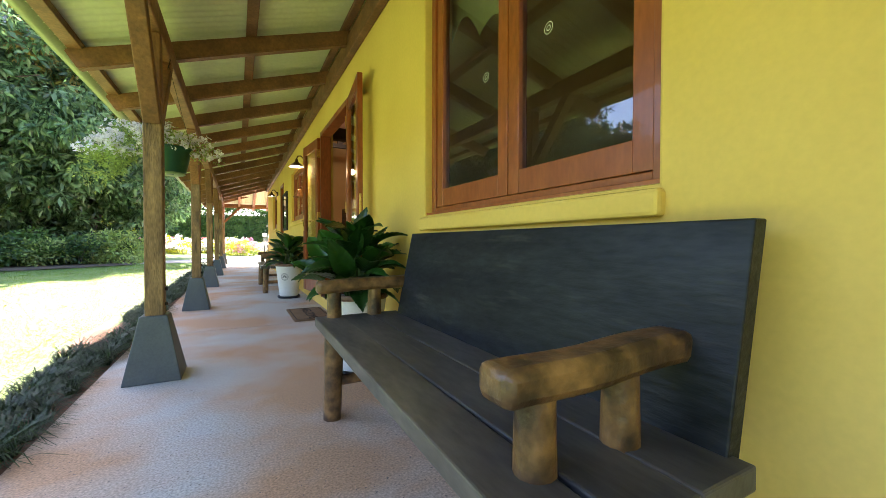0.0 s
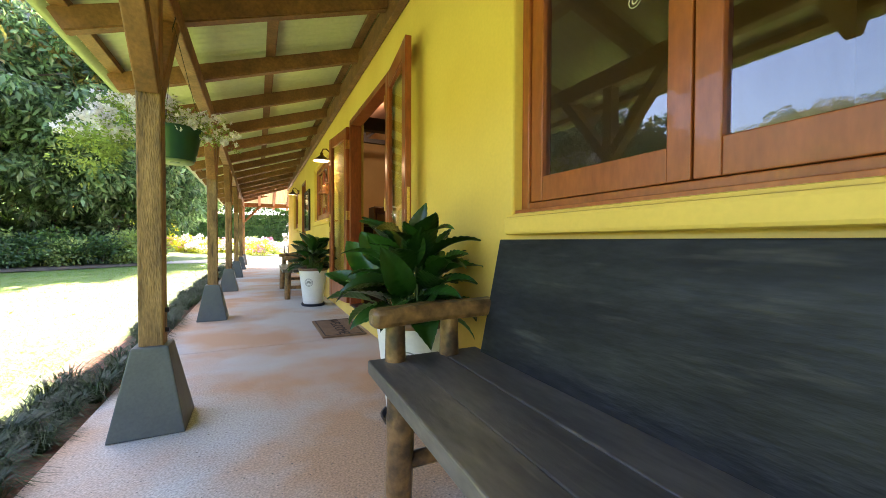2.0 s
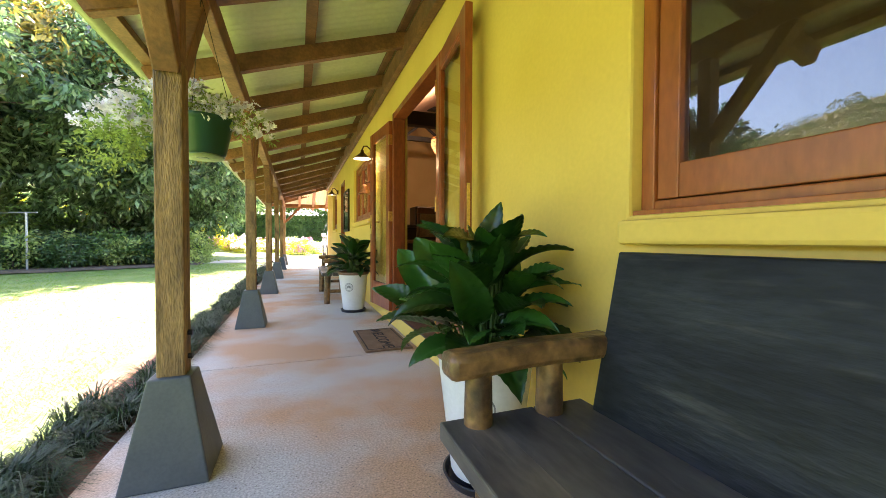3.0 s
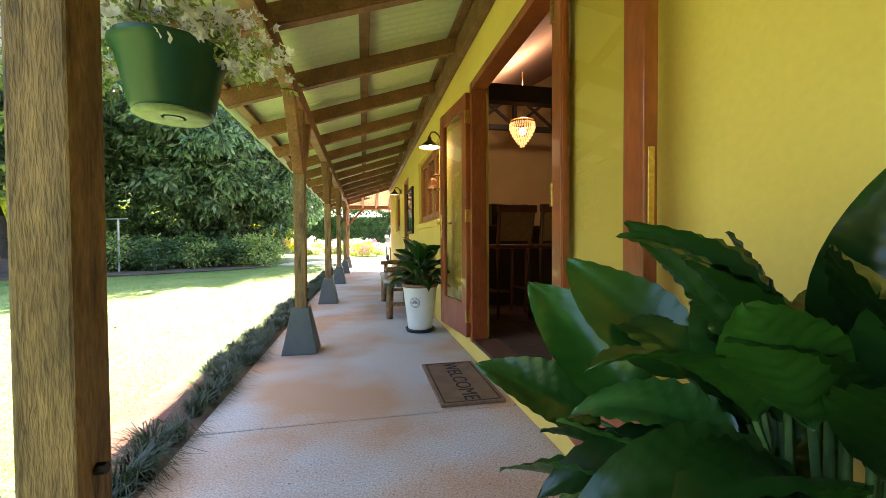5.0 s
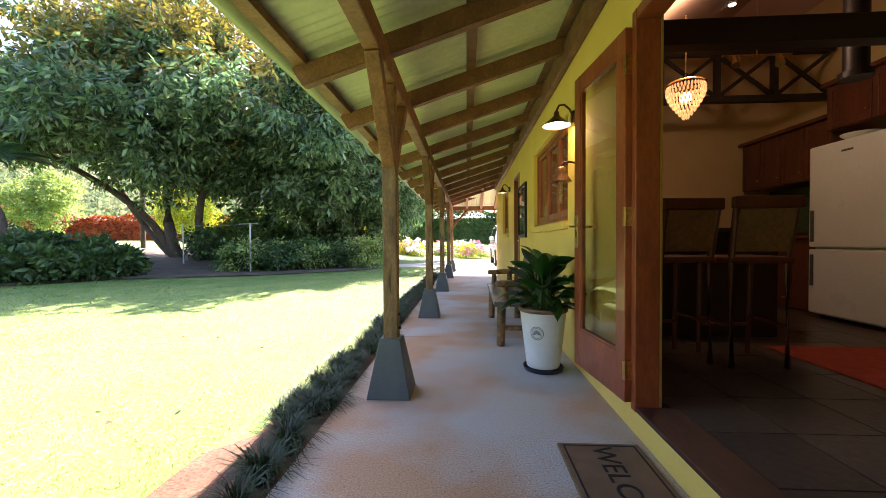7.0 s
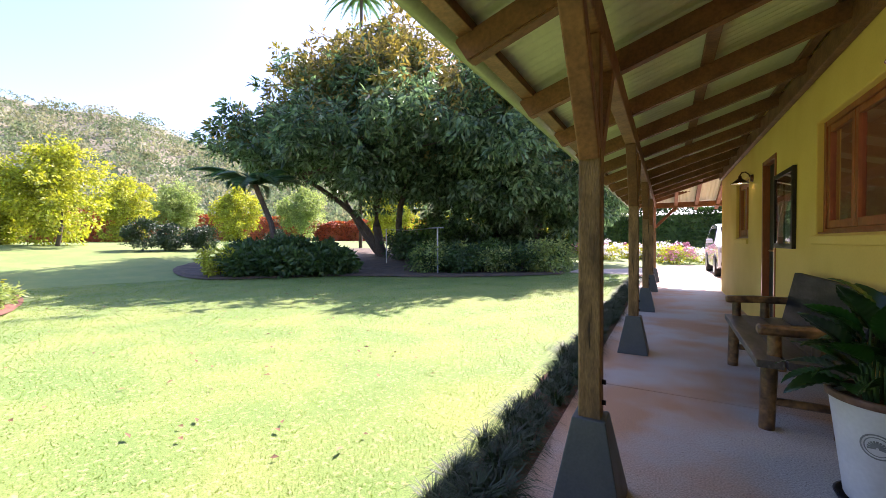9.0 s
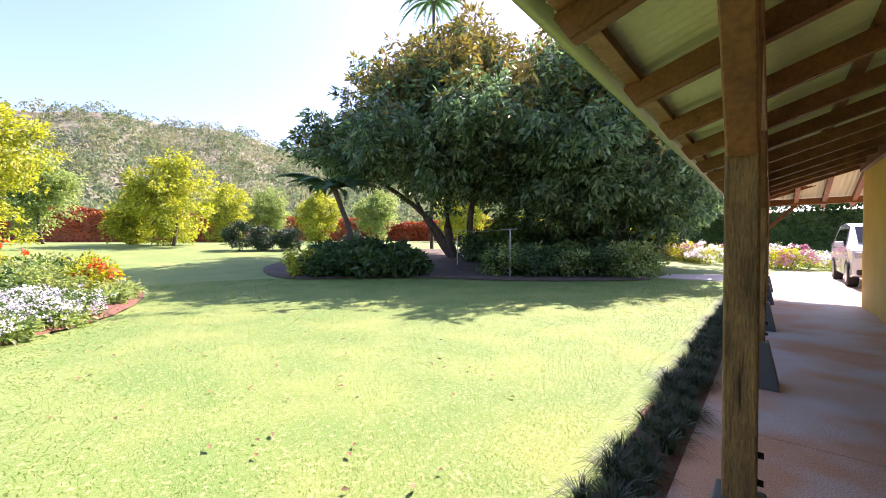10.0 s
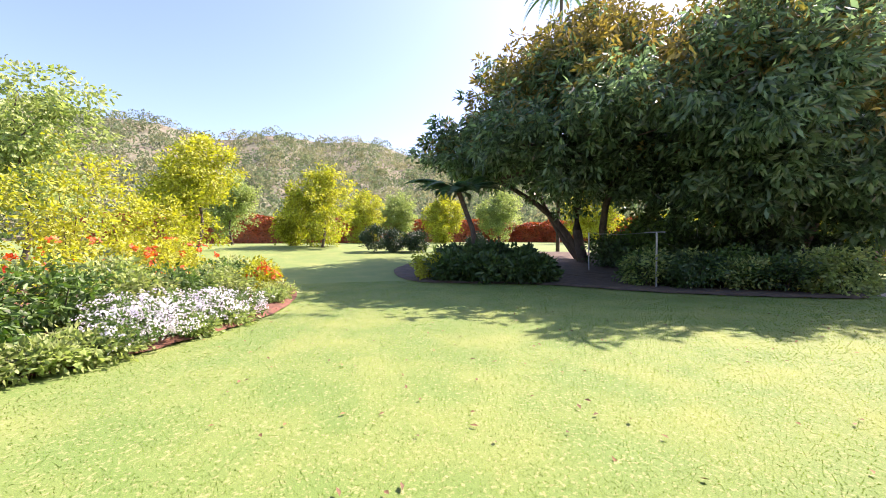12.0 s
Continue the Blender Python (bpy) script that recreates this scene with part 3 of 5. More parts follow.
def hedge(name, p, q, w, h, material, label, count, leaf, seed):
    rng = np.random.default_rng(seed)
    p, q = np.array(p, float), np.array(q, float)
    u = rng.random(count)
    d = unit(q - p)
    nrm = np.array([-d[1], d[0]])
    s = rng.choice([-1, 1], count) * (1 - 0.3 * rng.random(count) ** 2)
    v = rng.random(count) ** 0.8
    topside = rng.random(count) < 0.3
    s = np.where(topside, rng.uniform(-1, 1, count), s)
    v = np.where(topside, 1 - 0.06 * rng.random(count), v)
    wob = 1 + 0.06 * np.sin(u * 60) + 0.05 * np.sin(u * 23)
    xy = p + (q - p) * u[:, None] + nrm * (s * w / 2 * wob)[:, None]
    z = rise(xy[:, 0], xy[:, 1]) + v * h * wob
    pos = np.column_stack([xy, z])
    way = unit(np.column_stack([nrm[0] * s, nrm[1] * s, v * 0.6 - 0.2]) + rng.normal(size=(count, 3)) * 0.5)
    side = unit(np.cross(way, rng.normal(size=(count, 3))))
    ob = new(name, leaf_mesh(name, pos, way, side, leaf, leaf * 0.6, [material]))
    core = box(B(), -np.linalg.norm(q - p) / 2, np.linalg.norm(q - p) / 2, -w * 0.36, w * 0.36, -0.6, h * 0.86)
    t = thing(name, (0, 0, 0), label, "hedge")
    ob.name, ob.parent = "leaves", t
    mid = (p + q) / 2
    c = part("core", core, material, t)
    c.location, c.rotation_euler = (mid[0], mid[1], ground_z(mid[0], mid[1])), (0, 0, math.atan2(d[1], d[0]))
    return t


hedge("clipped_hedge", (-9, 40), (22, 36), 1.6, 3.6, HEDGE_LEAF, "tall clipped green hedge behind the drive", 26000, 0.24, 5)
hedge("red_hedge", (-52, -6), (-44, 40), 2.0, 3.0, RED_LEAF, "red-leaved hedge along the far boundary", 16000, 0.3, 6)
hedge("low_red_hedge", (-44, 40), (-12, 46), 1.8, 2.4, RED_LEAF, "red-leaved hedge along the far boundary", 12000, 0.3, 7)


def build_hill():
    """The wooded ridge: a long slope with tree crowns standing on it."""
    rng = np.random.default_rng(12)
    n, m = 150, 40
    verts, faces = [], []
    az = np.radians(np.linspace(5, 200, n))       # from +y towards -x
    for i, a in enumerate(az):
        deg = math.degrees(a)
        top = 60 * (1 + 0.08 * math.exp(-((deg - 84) / 14.0) ** 2)) * (1 - 0.55 * math.exp(-((deg - 18) / 26.0) ** 2))
        top *= 1 + 0.05 * math.sin(deg / 5.0) + 0.03 * math.sin(deg / 2.1 + 1)
        for j in range(m):
            t = j / (m - 1)
            d = 90 + 170 * t
            z = 1.5 + top * (t ** 1.25)
            verts.append((-math.sin(a) * d, math.cos(a) * d, z))
    V = np.array(verts)
    for i in range(n - 1):
        for j in range(m - 1):
            faces.append((i * m + j, (i + 1) * m + j, (i + 1) * m + j + 1, i * m + j + 1))
    me = bpy.data.meshes.new("hill")
    me.from_pydata(verts, [], faces)
    me.materials.append(HILL)
    tagged(new("hill", me), "wooded hillside behind the garden", "hill", kind="structure")
    # crowns
    G = V.reshape(n, m, 3)
    cnt = 4200
    fi, fj = rng.random(cnt) * (n - 1.01), rng.random(cnt) ** 0.9 * (m - 1.01)
    c = G[fi.astype(int), fj.astype(int)] + rng.normal(size=(cnt, 3)) * [1.2, 1.2, 0.2]
    r = 1.8 + 2.4 * rng.random(cnt)
    per = 60
    owner = np.repeat(np.arange(cnt), per)
    d = unit(rng.normal(size=(cnt * per, 3)))
    d[:, 2] = np.abs(d[:, 2])
    pos = c[owner] + d * r[owner][:, None] * [1, 1, 1.25] + [0, 0, 1.0]
    way = unit(d + rng.normal(size=d.shape) * 0.6)
    side = unit(np.cross(way, rng.normal(size=d.shape)))
    kind = (rng.random(cnt) < 0.4).astype(int)[owner]
    ob = new("hill_trees", leaf_mesh("hill_trees", pos, way, side, 0.7 + 0.6 * rng.random(len(pos)), 0.65, [HILL_LEAF, HILL_LEAF_DRY], kind))
    tagged(ob, "grey-green eucalypt woods covering the hillside, paled for distance haze", "woods", kind="stuff")


HILL = mat("hill_scrub", (0.16, 0.17, 0.10), (0.22, 0.19, 0.12), 0.9, scale=0.06, fine=0.6, bump=0, mottle=0.3)
# crown colours are paler than real leaves, with distance haze mixed in
HILL_LEAF = mat("eucalypt_crowns", (0.20, 0.245, 0.115), (0.13, 0.175, 0.085), 0.8, scale=0.05, fine=0.3, bump=0, island=0.12, through_light=0.3)
HILL_LEAF_DRY = mat("hazy_dry_eucalypt_crowns", (0.265, 0.27, 0.14), (0.22, 0.235, 0.12), 0.8, scale=0.05, fine=0.3, bump=0, island=0.12, through_light=0.3)
build_hill()

# ---- joinery of the house front ----


def framed(name, parent, x0, x1, y0, y1, z0, z1, w, wb, material, label=""):
    """A frame of two stiles and two rails, butted, as one mesh."""
    bm = B()
    box(bm, x0, x1, y0, y0 + w, z0, z1), box(bm, x0, x1, y1 - w, y1, z0, z1)
    box(bm, x0 + 0.002, x1 - 0.002, y0 + w, y1 - w, z0, z0 + wb), box(bm, x0 + 0.002, x1 - 0.002, y0 + w, y1 - w, z1 - w, z1)
    return part(name, bm, material, parent, label, bevel=0.004)


def casement_window(name, hole, leaves, label, scallop=False):
    """A timber window set back in its opening: frame, sashes with panes, sill."""
    y0, y1, z0, z1 = hole
    t = thing(name, (WX, (y0 + y1) / 2, z0), label, "window", kind="structure")
    off = Vector((-WX, -(y0 + y1) / 2, -z0))

    def put(ob):
        ob.location = off
        return ob
    put(framed("window_frame", t, WX + 0.045, WX + 0.13, y0 + 0.001, y1 - 0.001, z0 + 0.001, z1 - 0.001, 0.045, 0.04, JOINERY))
    put(part("window_sill", box(B(), WX + 0.012, WX + 0.06, y0 + 0.002, y1 - 0.002, z0 - 0.012, z0 + 0.014), JOINERY, t, bevel=0.003))
    put(part("plaster_ledge", box(B(), WX - 0.03, WX + 0.02, y0 - 0.02, y1 + 0.02, z0 - 0.085, z0 - 0.014), PLASTER, t, "yellow rendered sill ledge", bevel=0.012))
    w = (y1 - y0 - 0.09) / leaves
    for k in range(leaves):
        a = y0 + 0.045 + k * w
        s = put(framed("sash", t, WX + 0.055, WX + 0.10, a + 0.003, a + w - 0.003, z0 + 0.045, z1 - 0.05, 0.066 if leaves < 3 else 0.05, 0.095 if leaves < 3 else 0.06, JOINERY))
        pane_mesh(box(B(), WX + 0.075, WX + 0.081, a + 0.05, a + w - 0.05, z0 + 0.10, z1 - 0.10), 0, -1).parent = s
    return t


w1 = casement_window("window_1", WIN1, 2, "red cedar casement window with two sashes and dark glass")
w2 = casement_window("window_2", WIN2, 3, "red cedar window with three narrow sashes")
w3 = casement_window("window_3", WIN3, 2, "small red cedar window near the house corner")
# scalloped valance and round stickers of the first window
CLOTH = mat("cream_valance_cloth", (0.62, 0.62, 0.42), (0.52, 0.54, 0.36), 0.85, scale=6, fine=80, mottle=0.08, through_light=0.2)
for a, b in ((1.42, 1.96), (2.10, 2.66)):
    bm = B()
    n = 28
    lo = [bm.verts.new((1.945, a + (b - a) * k / n, 1.83 + 0.10 * abs(math.sin(math.pi * k / n * 2.0)) - 0.09 * math.cos(math.pi * k / n))) for k in range(n + 1)]
    hi = [bm.verts.new((1.95, a + (b - a) * k / n, 2.22)) for k in range(n + 1)]
    for k in range(n):
        bm.faces.new((lo[k], lo[k + 1], hi[k + 1], hi[k]))
    v = part("valance", bm, CLOTH)
    v.modifiers.new("thick", "SOLIDIFY").thickness = 0.004
    tagged(v, "cream cloth valance with a scalloped hem inside the window", "valance")
RING = mat("white_sticker", (0.75, 0.75, 0.72), None, 0.5, bump=0)
for y, z in ((1.82, 1.58), (2.22, 1.55)):
    bm = B()
    n = 28
    for r0, r1 in ((0.019, 0.022), (0.007, 0.011)):
        a = [bm.verts.new((0, r0 * math.cos(2 * math.pi * k / n), r0 * math.sin(2 * math.pi * k / n))) for k in range(n)]
        b = [bm.verts.new((0, r1 * math.cos(2 * math.pi * k / n), r1 * math.sin(2 * math.pi * k / n))) for k in range(n)]
        for k in range(n):
            bm.faces.new((a[k], a[(k + 1) % n], b[(k + 1) % n], b[k]))
    ob = part("window_sticker", bm, RING, None, at=(WX + 0.0735, y, z))
    tagged(ob, "round white sticker on the window glass", "sticker", "window stickers")

# French doors
d1 = thing("door_1", (WX, 5.0, FLOOR_IN), "open red cedar french doors folded back to the wall", "door", kind="structure")


def at_door(ob):
    ob.location = (-WX, -5.0, -FLOOR_IN)
    return ob


fr = B()
box(fr, WX - 0.012, WX + 0.110, 4.311, 4.36, 0.12, 2.158), box(fr, WX - 0.012, WX + 0.110, 5.69, 5.739, 0.12, 2.158)
box(fr, WX - 0.010, WX + 0.108, 4.36, 5.69, 2.10, 2.158)
at_door(part("door_frame", fr, DOOR_WOOD, d1, bevel=0.004))
at_door(part("threshold", box(B(), WX - 0.008, WX + 0.20, 4.362, 5.688, 0.121, 0.148), THRESHOLD, d1, "worn dark timber threshold", bevel=0.006))


def door_leaf(hinge, free, flip):
    """One glazed leaf from its hinge edge to its free edge."""
    h, f = Vector((*hinge, 0)), Vector((*free, 0))
    w = (f - h).length
    ang = math.atan2(f.y - h.y, f.x - h.x)
    m = Matrix.Translation((h.x - WX, h.y - 5.0, -FLOOR_IN)) @ Matrix.Rotation(ang, 4, "Z")
    bm = B()
    box(bm, 0, 0.095, -0.02, 0.02, 0.15, 2.09), box(bm, w - 0.095, w, -0.02, 0.02, 0.15, 2.09)
    box(bm, 0.095, w - 0.095, -0.018, 0.018, 0.15, 0.40), box(bm, 0.095, w - 0.095, -0.018, 0.018, 1.985, 2.09)
    leaf = part("door_leaf", bm, DOOR_WOOD, d1, bevel=0.004)
    leaf.matrix_basis = m
    bead = B()
    for a, b, c, d in ((0.095, 0.107, 0.40, 1.985), (w - 0.107, w - 0.095, 0.40, 1.985), (0.107, w - 0.107, 0.40, 0.412), (0.107, w - 0.107, 1.973, 1.985)):
        box(bead, a, b, -0.014, 0.014, c, d)
    part("glazing_bead", bead, DOOR_WOOD, leaf)
    pane_mesh(box(B(), 0.10, w - 0.10, -0.003, 0.003, 0.405, 1.98), 1, 1 if not flip else -1, DOOR_GLASS if flip else GLASS).parent = leaf
    for z in (0.32, 1.12, 1.90):
        part("hinge", box(B(), -0.012, 0.014, -0.026, 0.026, z - 0.05, z + 0.05), BRASS, leaf, "brass butt hinge", bevel=0.003)
    s = 1 if flip else -1
    part("lock_plate", box(B(), w - 0.001, w + 0.004, -0.009, 0.009, 0.93, 1.17), BRASS, leaf, "brass edge lock plate", bevel=0.002)
    for q in () if flip else (-1, 1):
        part("handle_plate", box(B(), w - 0.062, w - 0.026, q * 0.021, q * 0.026, 0.95, 1.17), BRASS, leaf, bevel=0.003)
        lever = B()
        tube(lever, [(w - 0.044, q * 0.024, 1.09), (w - 0.044, q * 0.062, 1.09), (w - 0.06, q * 0.07, 1.09), (w - 0.16, q * 0.066, 1.085)], 0.009)
        part("door_handle", lever, BRASS, leaf, "brass lever handle", smooth=60)
    return leaf


door_leaf((1.775, 5.74), (1.70, 6.41), False)
door_leaf((1.775, 4.308), (1.70, 3.655), True)
stay = B()
tube(stay, [(1.80, 3.56, 0.887), (1.765, 3.60, 0.887), (1.71, 3.665, 0.887)], 0.005)
lathe(stay, [(0.0, 0), (0.026, 0), (0.022, 0.008), (0.0, 0.01)], 14, (1.79, 3.56, 0.88))
tagged(part("door_stay", stay, IRON, None, smooth=40), "dark iron hook holding the door leaf to the wall", "door hook")

# back door and its dark flyscreen
d2 = thing("door_2", (WX, 10.43, 0), "narrow dark side door with a timber frame and push bar", "door", kind="structure")
fr = B()
box(fr, 0.0 - 0.01, 0.14, -0.349, -0.29, 0.05, 2.118), box(fr, -0.01, 0.14, 0.29, 0.349, 0.05, 2.118), box(fr, -0.008, 0.138, -0.29, 0.29, 2.07, 2.118)
part("door_frame", fr, JOINERY, d2, bevel=0.004)
part("door_leaf", box(B(), 0.06, 0.10, -0.288, 0.288, 0.052, 2.068), mat("dark_flyscreen", (0.025, 0.03, 0.025), None, 0.5), d2, "dark screen door leaf", bevel=0.003)
part("push_bar", rod(B(), (0.05, -0.25, 1.0), (0.05, 0.25, 1.0), 0.012), BRASS, d2)

# framed panel on the wall
pan = thing("framed_panel", (WX, 9.66, 1.045), "black framed glazed panel with pale motifs on the wall", "picture frame")
framed("frame", pan, -0.035, -0.002, -0.38, 0.38, 0, 0.80, 0.05, 0.05, IRON)
part("backing", box(B(), -0.012, -0.003, -0.33, 0.33, 0.05, 0.75), mat("dark_green_board", (0.03, 0.045, 0.035), None, 0.4), pan)
for a, b, c, d in ((-0.25, -0.05, 0.1, 0.3), (0.02, 0.25, 0.12, 0.5), (-0.26, -0.02, 0.38, 0.66), (0.06, 0.24, 0.56, 0.68)):
    part("motif", box(B(), -0.016, -0.0125, a, b, c, d), mat("pale_motif", (0.45, 0.48, 0.42), None, 0.6), pan)
pane_mesh(box(B(), -0.024, -0.020, -0.33, 0.33, 0.05, 0.75), 0, -1).parent = pan

# ---- lamps and bell ----
BRONZE = mat("aged_bronze", (0.14, 0.06, 0.03), (0.08, 0.035, 0.02), 0.4, 0.7, scale=12, fine=60, bump=0.08)
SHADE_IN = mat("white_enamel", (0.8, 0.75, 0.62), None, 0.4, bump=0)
BULB = glow("warm_bulb", (1.0, 0.75, 0.40), 5.0)


def wall_lamp(y, z, lit):
    t = thing("wall_lamp", (WX, y, z), "bronze gooseneck wall lamp" + (" with its bulb lit" if lit else ", far along the wall"), "wall lamp", "wall lamps")
    pl = B()
    rod(pl, (-0.03, 0, 0), (0, 0, 0), 0.045, 0.055, 20)
    part("wall_plate", pl, BRONZE, t, smooth=40)
    arm = B()
    tube(arm, [(-0.02, 0, 0), (-0.05, 0, 0.06), (-0.09, 0, 0.095), (-0.13, 0, 0.09), (-0.15, 0, 0.05), (-0.15, 0, 0.03)], 0.009)
    part("arm", arm, BRONZE, t, smooth=60)
    sh = B()
    lathe(sh, [(0.013, 0.045), (0.020, 0.034), (0.022, 0.012), (0.030, 0.0), (0.062, -0.026), (0.098, -0.058), (0.110, -0.066), (0.111, -0.071)], 28, (-0.15, 0, 0))
    lathe(sh, [(0.107, -0.069), (0.09, -0.056), (0.05, -0.022), (0.0, -0.012)], 28, (-0.15, 0, 0))
    s = part("shade", sh, BRONZE, t, "bronze conical shade", smooth=50)
    s.data.materials.append(SHADE_IN)
    for p in s.data.polygons:
        if p.index >= 7 * 28:
            p.material_index = 1
    bl = B()
    bmesh.ops.create_icosphere(bl, subdivisions=2, radius=0.022, matrix=Matrix.Translation((-0.15, 0, -0.048)))
    part("bulb", bl, BULB, t, smooth=80)
    if lit:
        l = new("lamp_light", bpy.data.lights.new("lamp_light", "POINT"))
        l.data.energy, l.data.color, l.data.shadow_soft_size = 1.0, (1.0, 0.68, 0.36), 0.03
        l.parent, l.location = t, (-0.15, 0, -0.10)
    return t


wall_lamp(6.81, 1.975, True)
wall_lamp(11.45, 2.02, False)

bell = thing("wall_bell", (WX, 6.79, 1.605), "tarnished metal bell with a rope on a wall bracket", "bell")
br = B()
tube(br, [(0, 0, 0), (-0.05, 0, 0.012), (-0.10, 0, 0.005), (-0.12, 0, -0.02)], 0.008)
rod(br, (-0.006, 0, 0), (0, 0, 0), 0.025, n=14)
part("bracket", br, BRONZE, bell, smooth=50)
bb = B()
lathe(bb, [(0.0, -0.025), (0.022, -0.027), (0.038, -0.04), (0.046, -0.07), (0.058, -0.108), (0.080, -0.136), (0.084, -0.145), (0.078, -0.145), (0.05, -0.105), (0.036, -0.06), (0, -0.04)], 28, (-0.12, 0, 0))
part("bell", bb, mat("tarnished_bell_metal", (0.30, 0.15, 0.07), (0.2, 0.09, 0.05), 0.45, 0.6, scale=14), bell, smooth=50)
ro = B()
for k in range(9):
    bmesh.ops.create_icosphere(ro, subdivisions=1, radius=0.016, matrix=Matrix.Translation((-0.12, 0.004 * (-1) ** k, -0.15 - 0.02 * k)))
part("rope", ro, mat("bell_rope", (0.45, 0.30, 0.16), None, 0.9), bell, "knotted bell rope", smooth=60)

# ---- benches ----


def log_bench():
    t = thing("log_bench", (1.42, 1.86, 0), "dark weathered slab bench with round log arms and legs", "bench", "benches along the wall")
    for a, b in ((-0.23, -0.10), (-0.097, 0.05), (0.053, 0.21)):
        bm = B()
        box(bm, a, b, -0.80, 0.86, 0.385, 0.43)
        if a < -0.2:
            for v in bm.verts:
                v.co.x += 0.014 * math.sin(v.co.y * 9)
        part("seat_plank", bm, BENCH_WORN if a < -0.2 else BENCH_SEAT, t, bevel=0.005)
    for k, (z0, z1) in enumerate(((0.40, 0.845),)):
        b1 = B()
        x0, x1 = 0.205 + 0.09 * (z0 - 0.4) / 0.445, 0.205 + 0.09 * (z1 - 0.4) / 0.445
        vs = []
        for x, z in ((x0, z0), (x1, z1)):
            for dx in (-0.022, 0.022):
                for y in (-0.765, 0.79):
                    vs.append(b1.verts.new((x + dx, y, z)))
        for f in ((0, 1, 3, 2), (4, 6, 7, 5), (0, 4, 5, 1), (2, 3, 7, 6), (0, 2, 6, 4), (1, 5, 7, 3)):
            b1.faces.new([vs[i] for i in f])
        part("back_plank", b1, BENCH_BLACK, t, bevel=0.004)
    for y in (-0.64, 0.82):
        arm = B()
        box(arm, -0.215, 0.27, y - 0.043, y + 0.043, 0.556, 0.618)
        bmesh.ops.subdivide_edges(arm, edges=[e for e in arm.edges if abs(e.verts[0].co.x - e.verts[1].co.x) > 0.3], cuts=8)
        for v in arm.verts:
            v.co.y += 0.003 * math.sin(v.co.x * 21 + y)
            v.co.z += 0.002 * math.sin(v.co.x * 15 + 2 * y) + 0.03 * v.co.x
        part("arm", arm, LOG_WOOD, t, "varnished hewn log arm", bevel=0.017, smooth=30)
        for x in (-0.13, 0.075):
            part("arm_post", rod(B(), (x, y, 0.425), (x, y, 0.566), 0.036, 0.033, 14), LOG_WOOD, t, smooth=50)
    for y in (-0.71, 0.66):
        for x in (-0.165, 0.17):
            part("leg", rod(B(), (x - 0.01, y, 0.0), (x, y, 0.39), 0.04, 0.043, 14), LOG_WOOD, t, smooth=50)
        part("stretcher", rod(B(), (-0.16, y, 0.17), (0.16, y, 0.17), 0.025, n=10), LOG_WOOD, t, smooth=50)
    return t


BENCH = log_bench()
copy_thing(BENCH, pose(1.43, 8.09, 0))

# ---- potted plants ----
PLANT_LEAF = mat("glossy_plant_leaf", (0.011, 0.044, 0.007), (0.026, 0.088, 0.012), 0.33, scale=5, fine=12, bump=0.05, mottle=0.15, rand=0.6, through_light=0.08, coat=0.08)
STEM = mat("green_stem", (0.08, 0.16, 0.04), None, 0.5, bump=0)


def broad_leaf(length, width, droop, twist, seed):
    """One broad pointed leaf with a folded midrib and ribs, arching over along x."""
    bm = B()
    n, m = 44, 8
    grid = []
    for i in range(n + 1):
        t = i / n
        wv = width * (math.sin(math.pi * min(1, t ** 0.78)) ** 0.8) * (1 - 0.15 * t) + 0.002
        ang = droop * t * t
        x, z = length * (t - 0.16 * droop * t ** 3), length * (0.16 * t - 0.45 * droop * t * t)
        row = []
        for j in range(-m // 2, m // 2 + 1):
            s = j / (m / 2)
            rib = 0.005 * width / 0.13 * math.cos(t * 62 - abs(s) * 9) * abs(s) ** 0.5 * (1 - 0.7 * t)
            row.append(bm.verts.new((x, s * wv / 2, z + abs(s) * wv * 0.20 + rib + twist * s * wv * t + 0.006 * math.sin(7 * t + 3 * s + seed) * abs(s))))
        grid.append(row)
    for i in range(n):
        for j in range(m):
            bm.faces.new((grid[i][j], grid[i + 1][j], grid[i + 1][j + 1], grid[i][j + 1]))
    return mesh_of("leaf", bm, PLANT_LEAF, 80)


LEAVES = [broad_leaf(0.29, 0.135, 0.45, 0.1, 1), broad_leaf(0.26, 0.125, 0.9, -0.15, 2), broad_leaf(0.24, 0.12, 0.3, 0.2, 3), broad_leaf(0.29, 0.13, 1.1, 0.0, 4)]


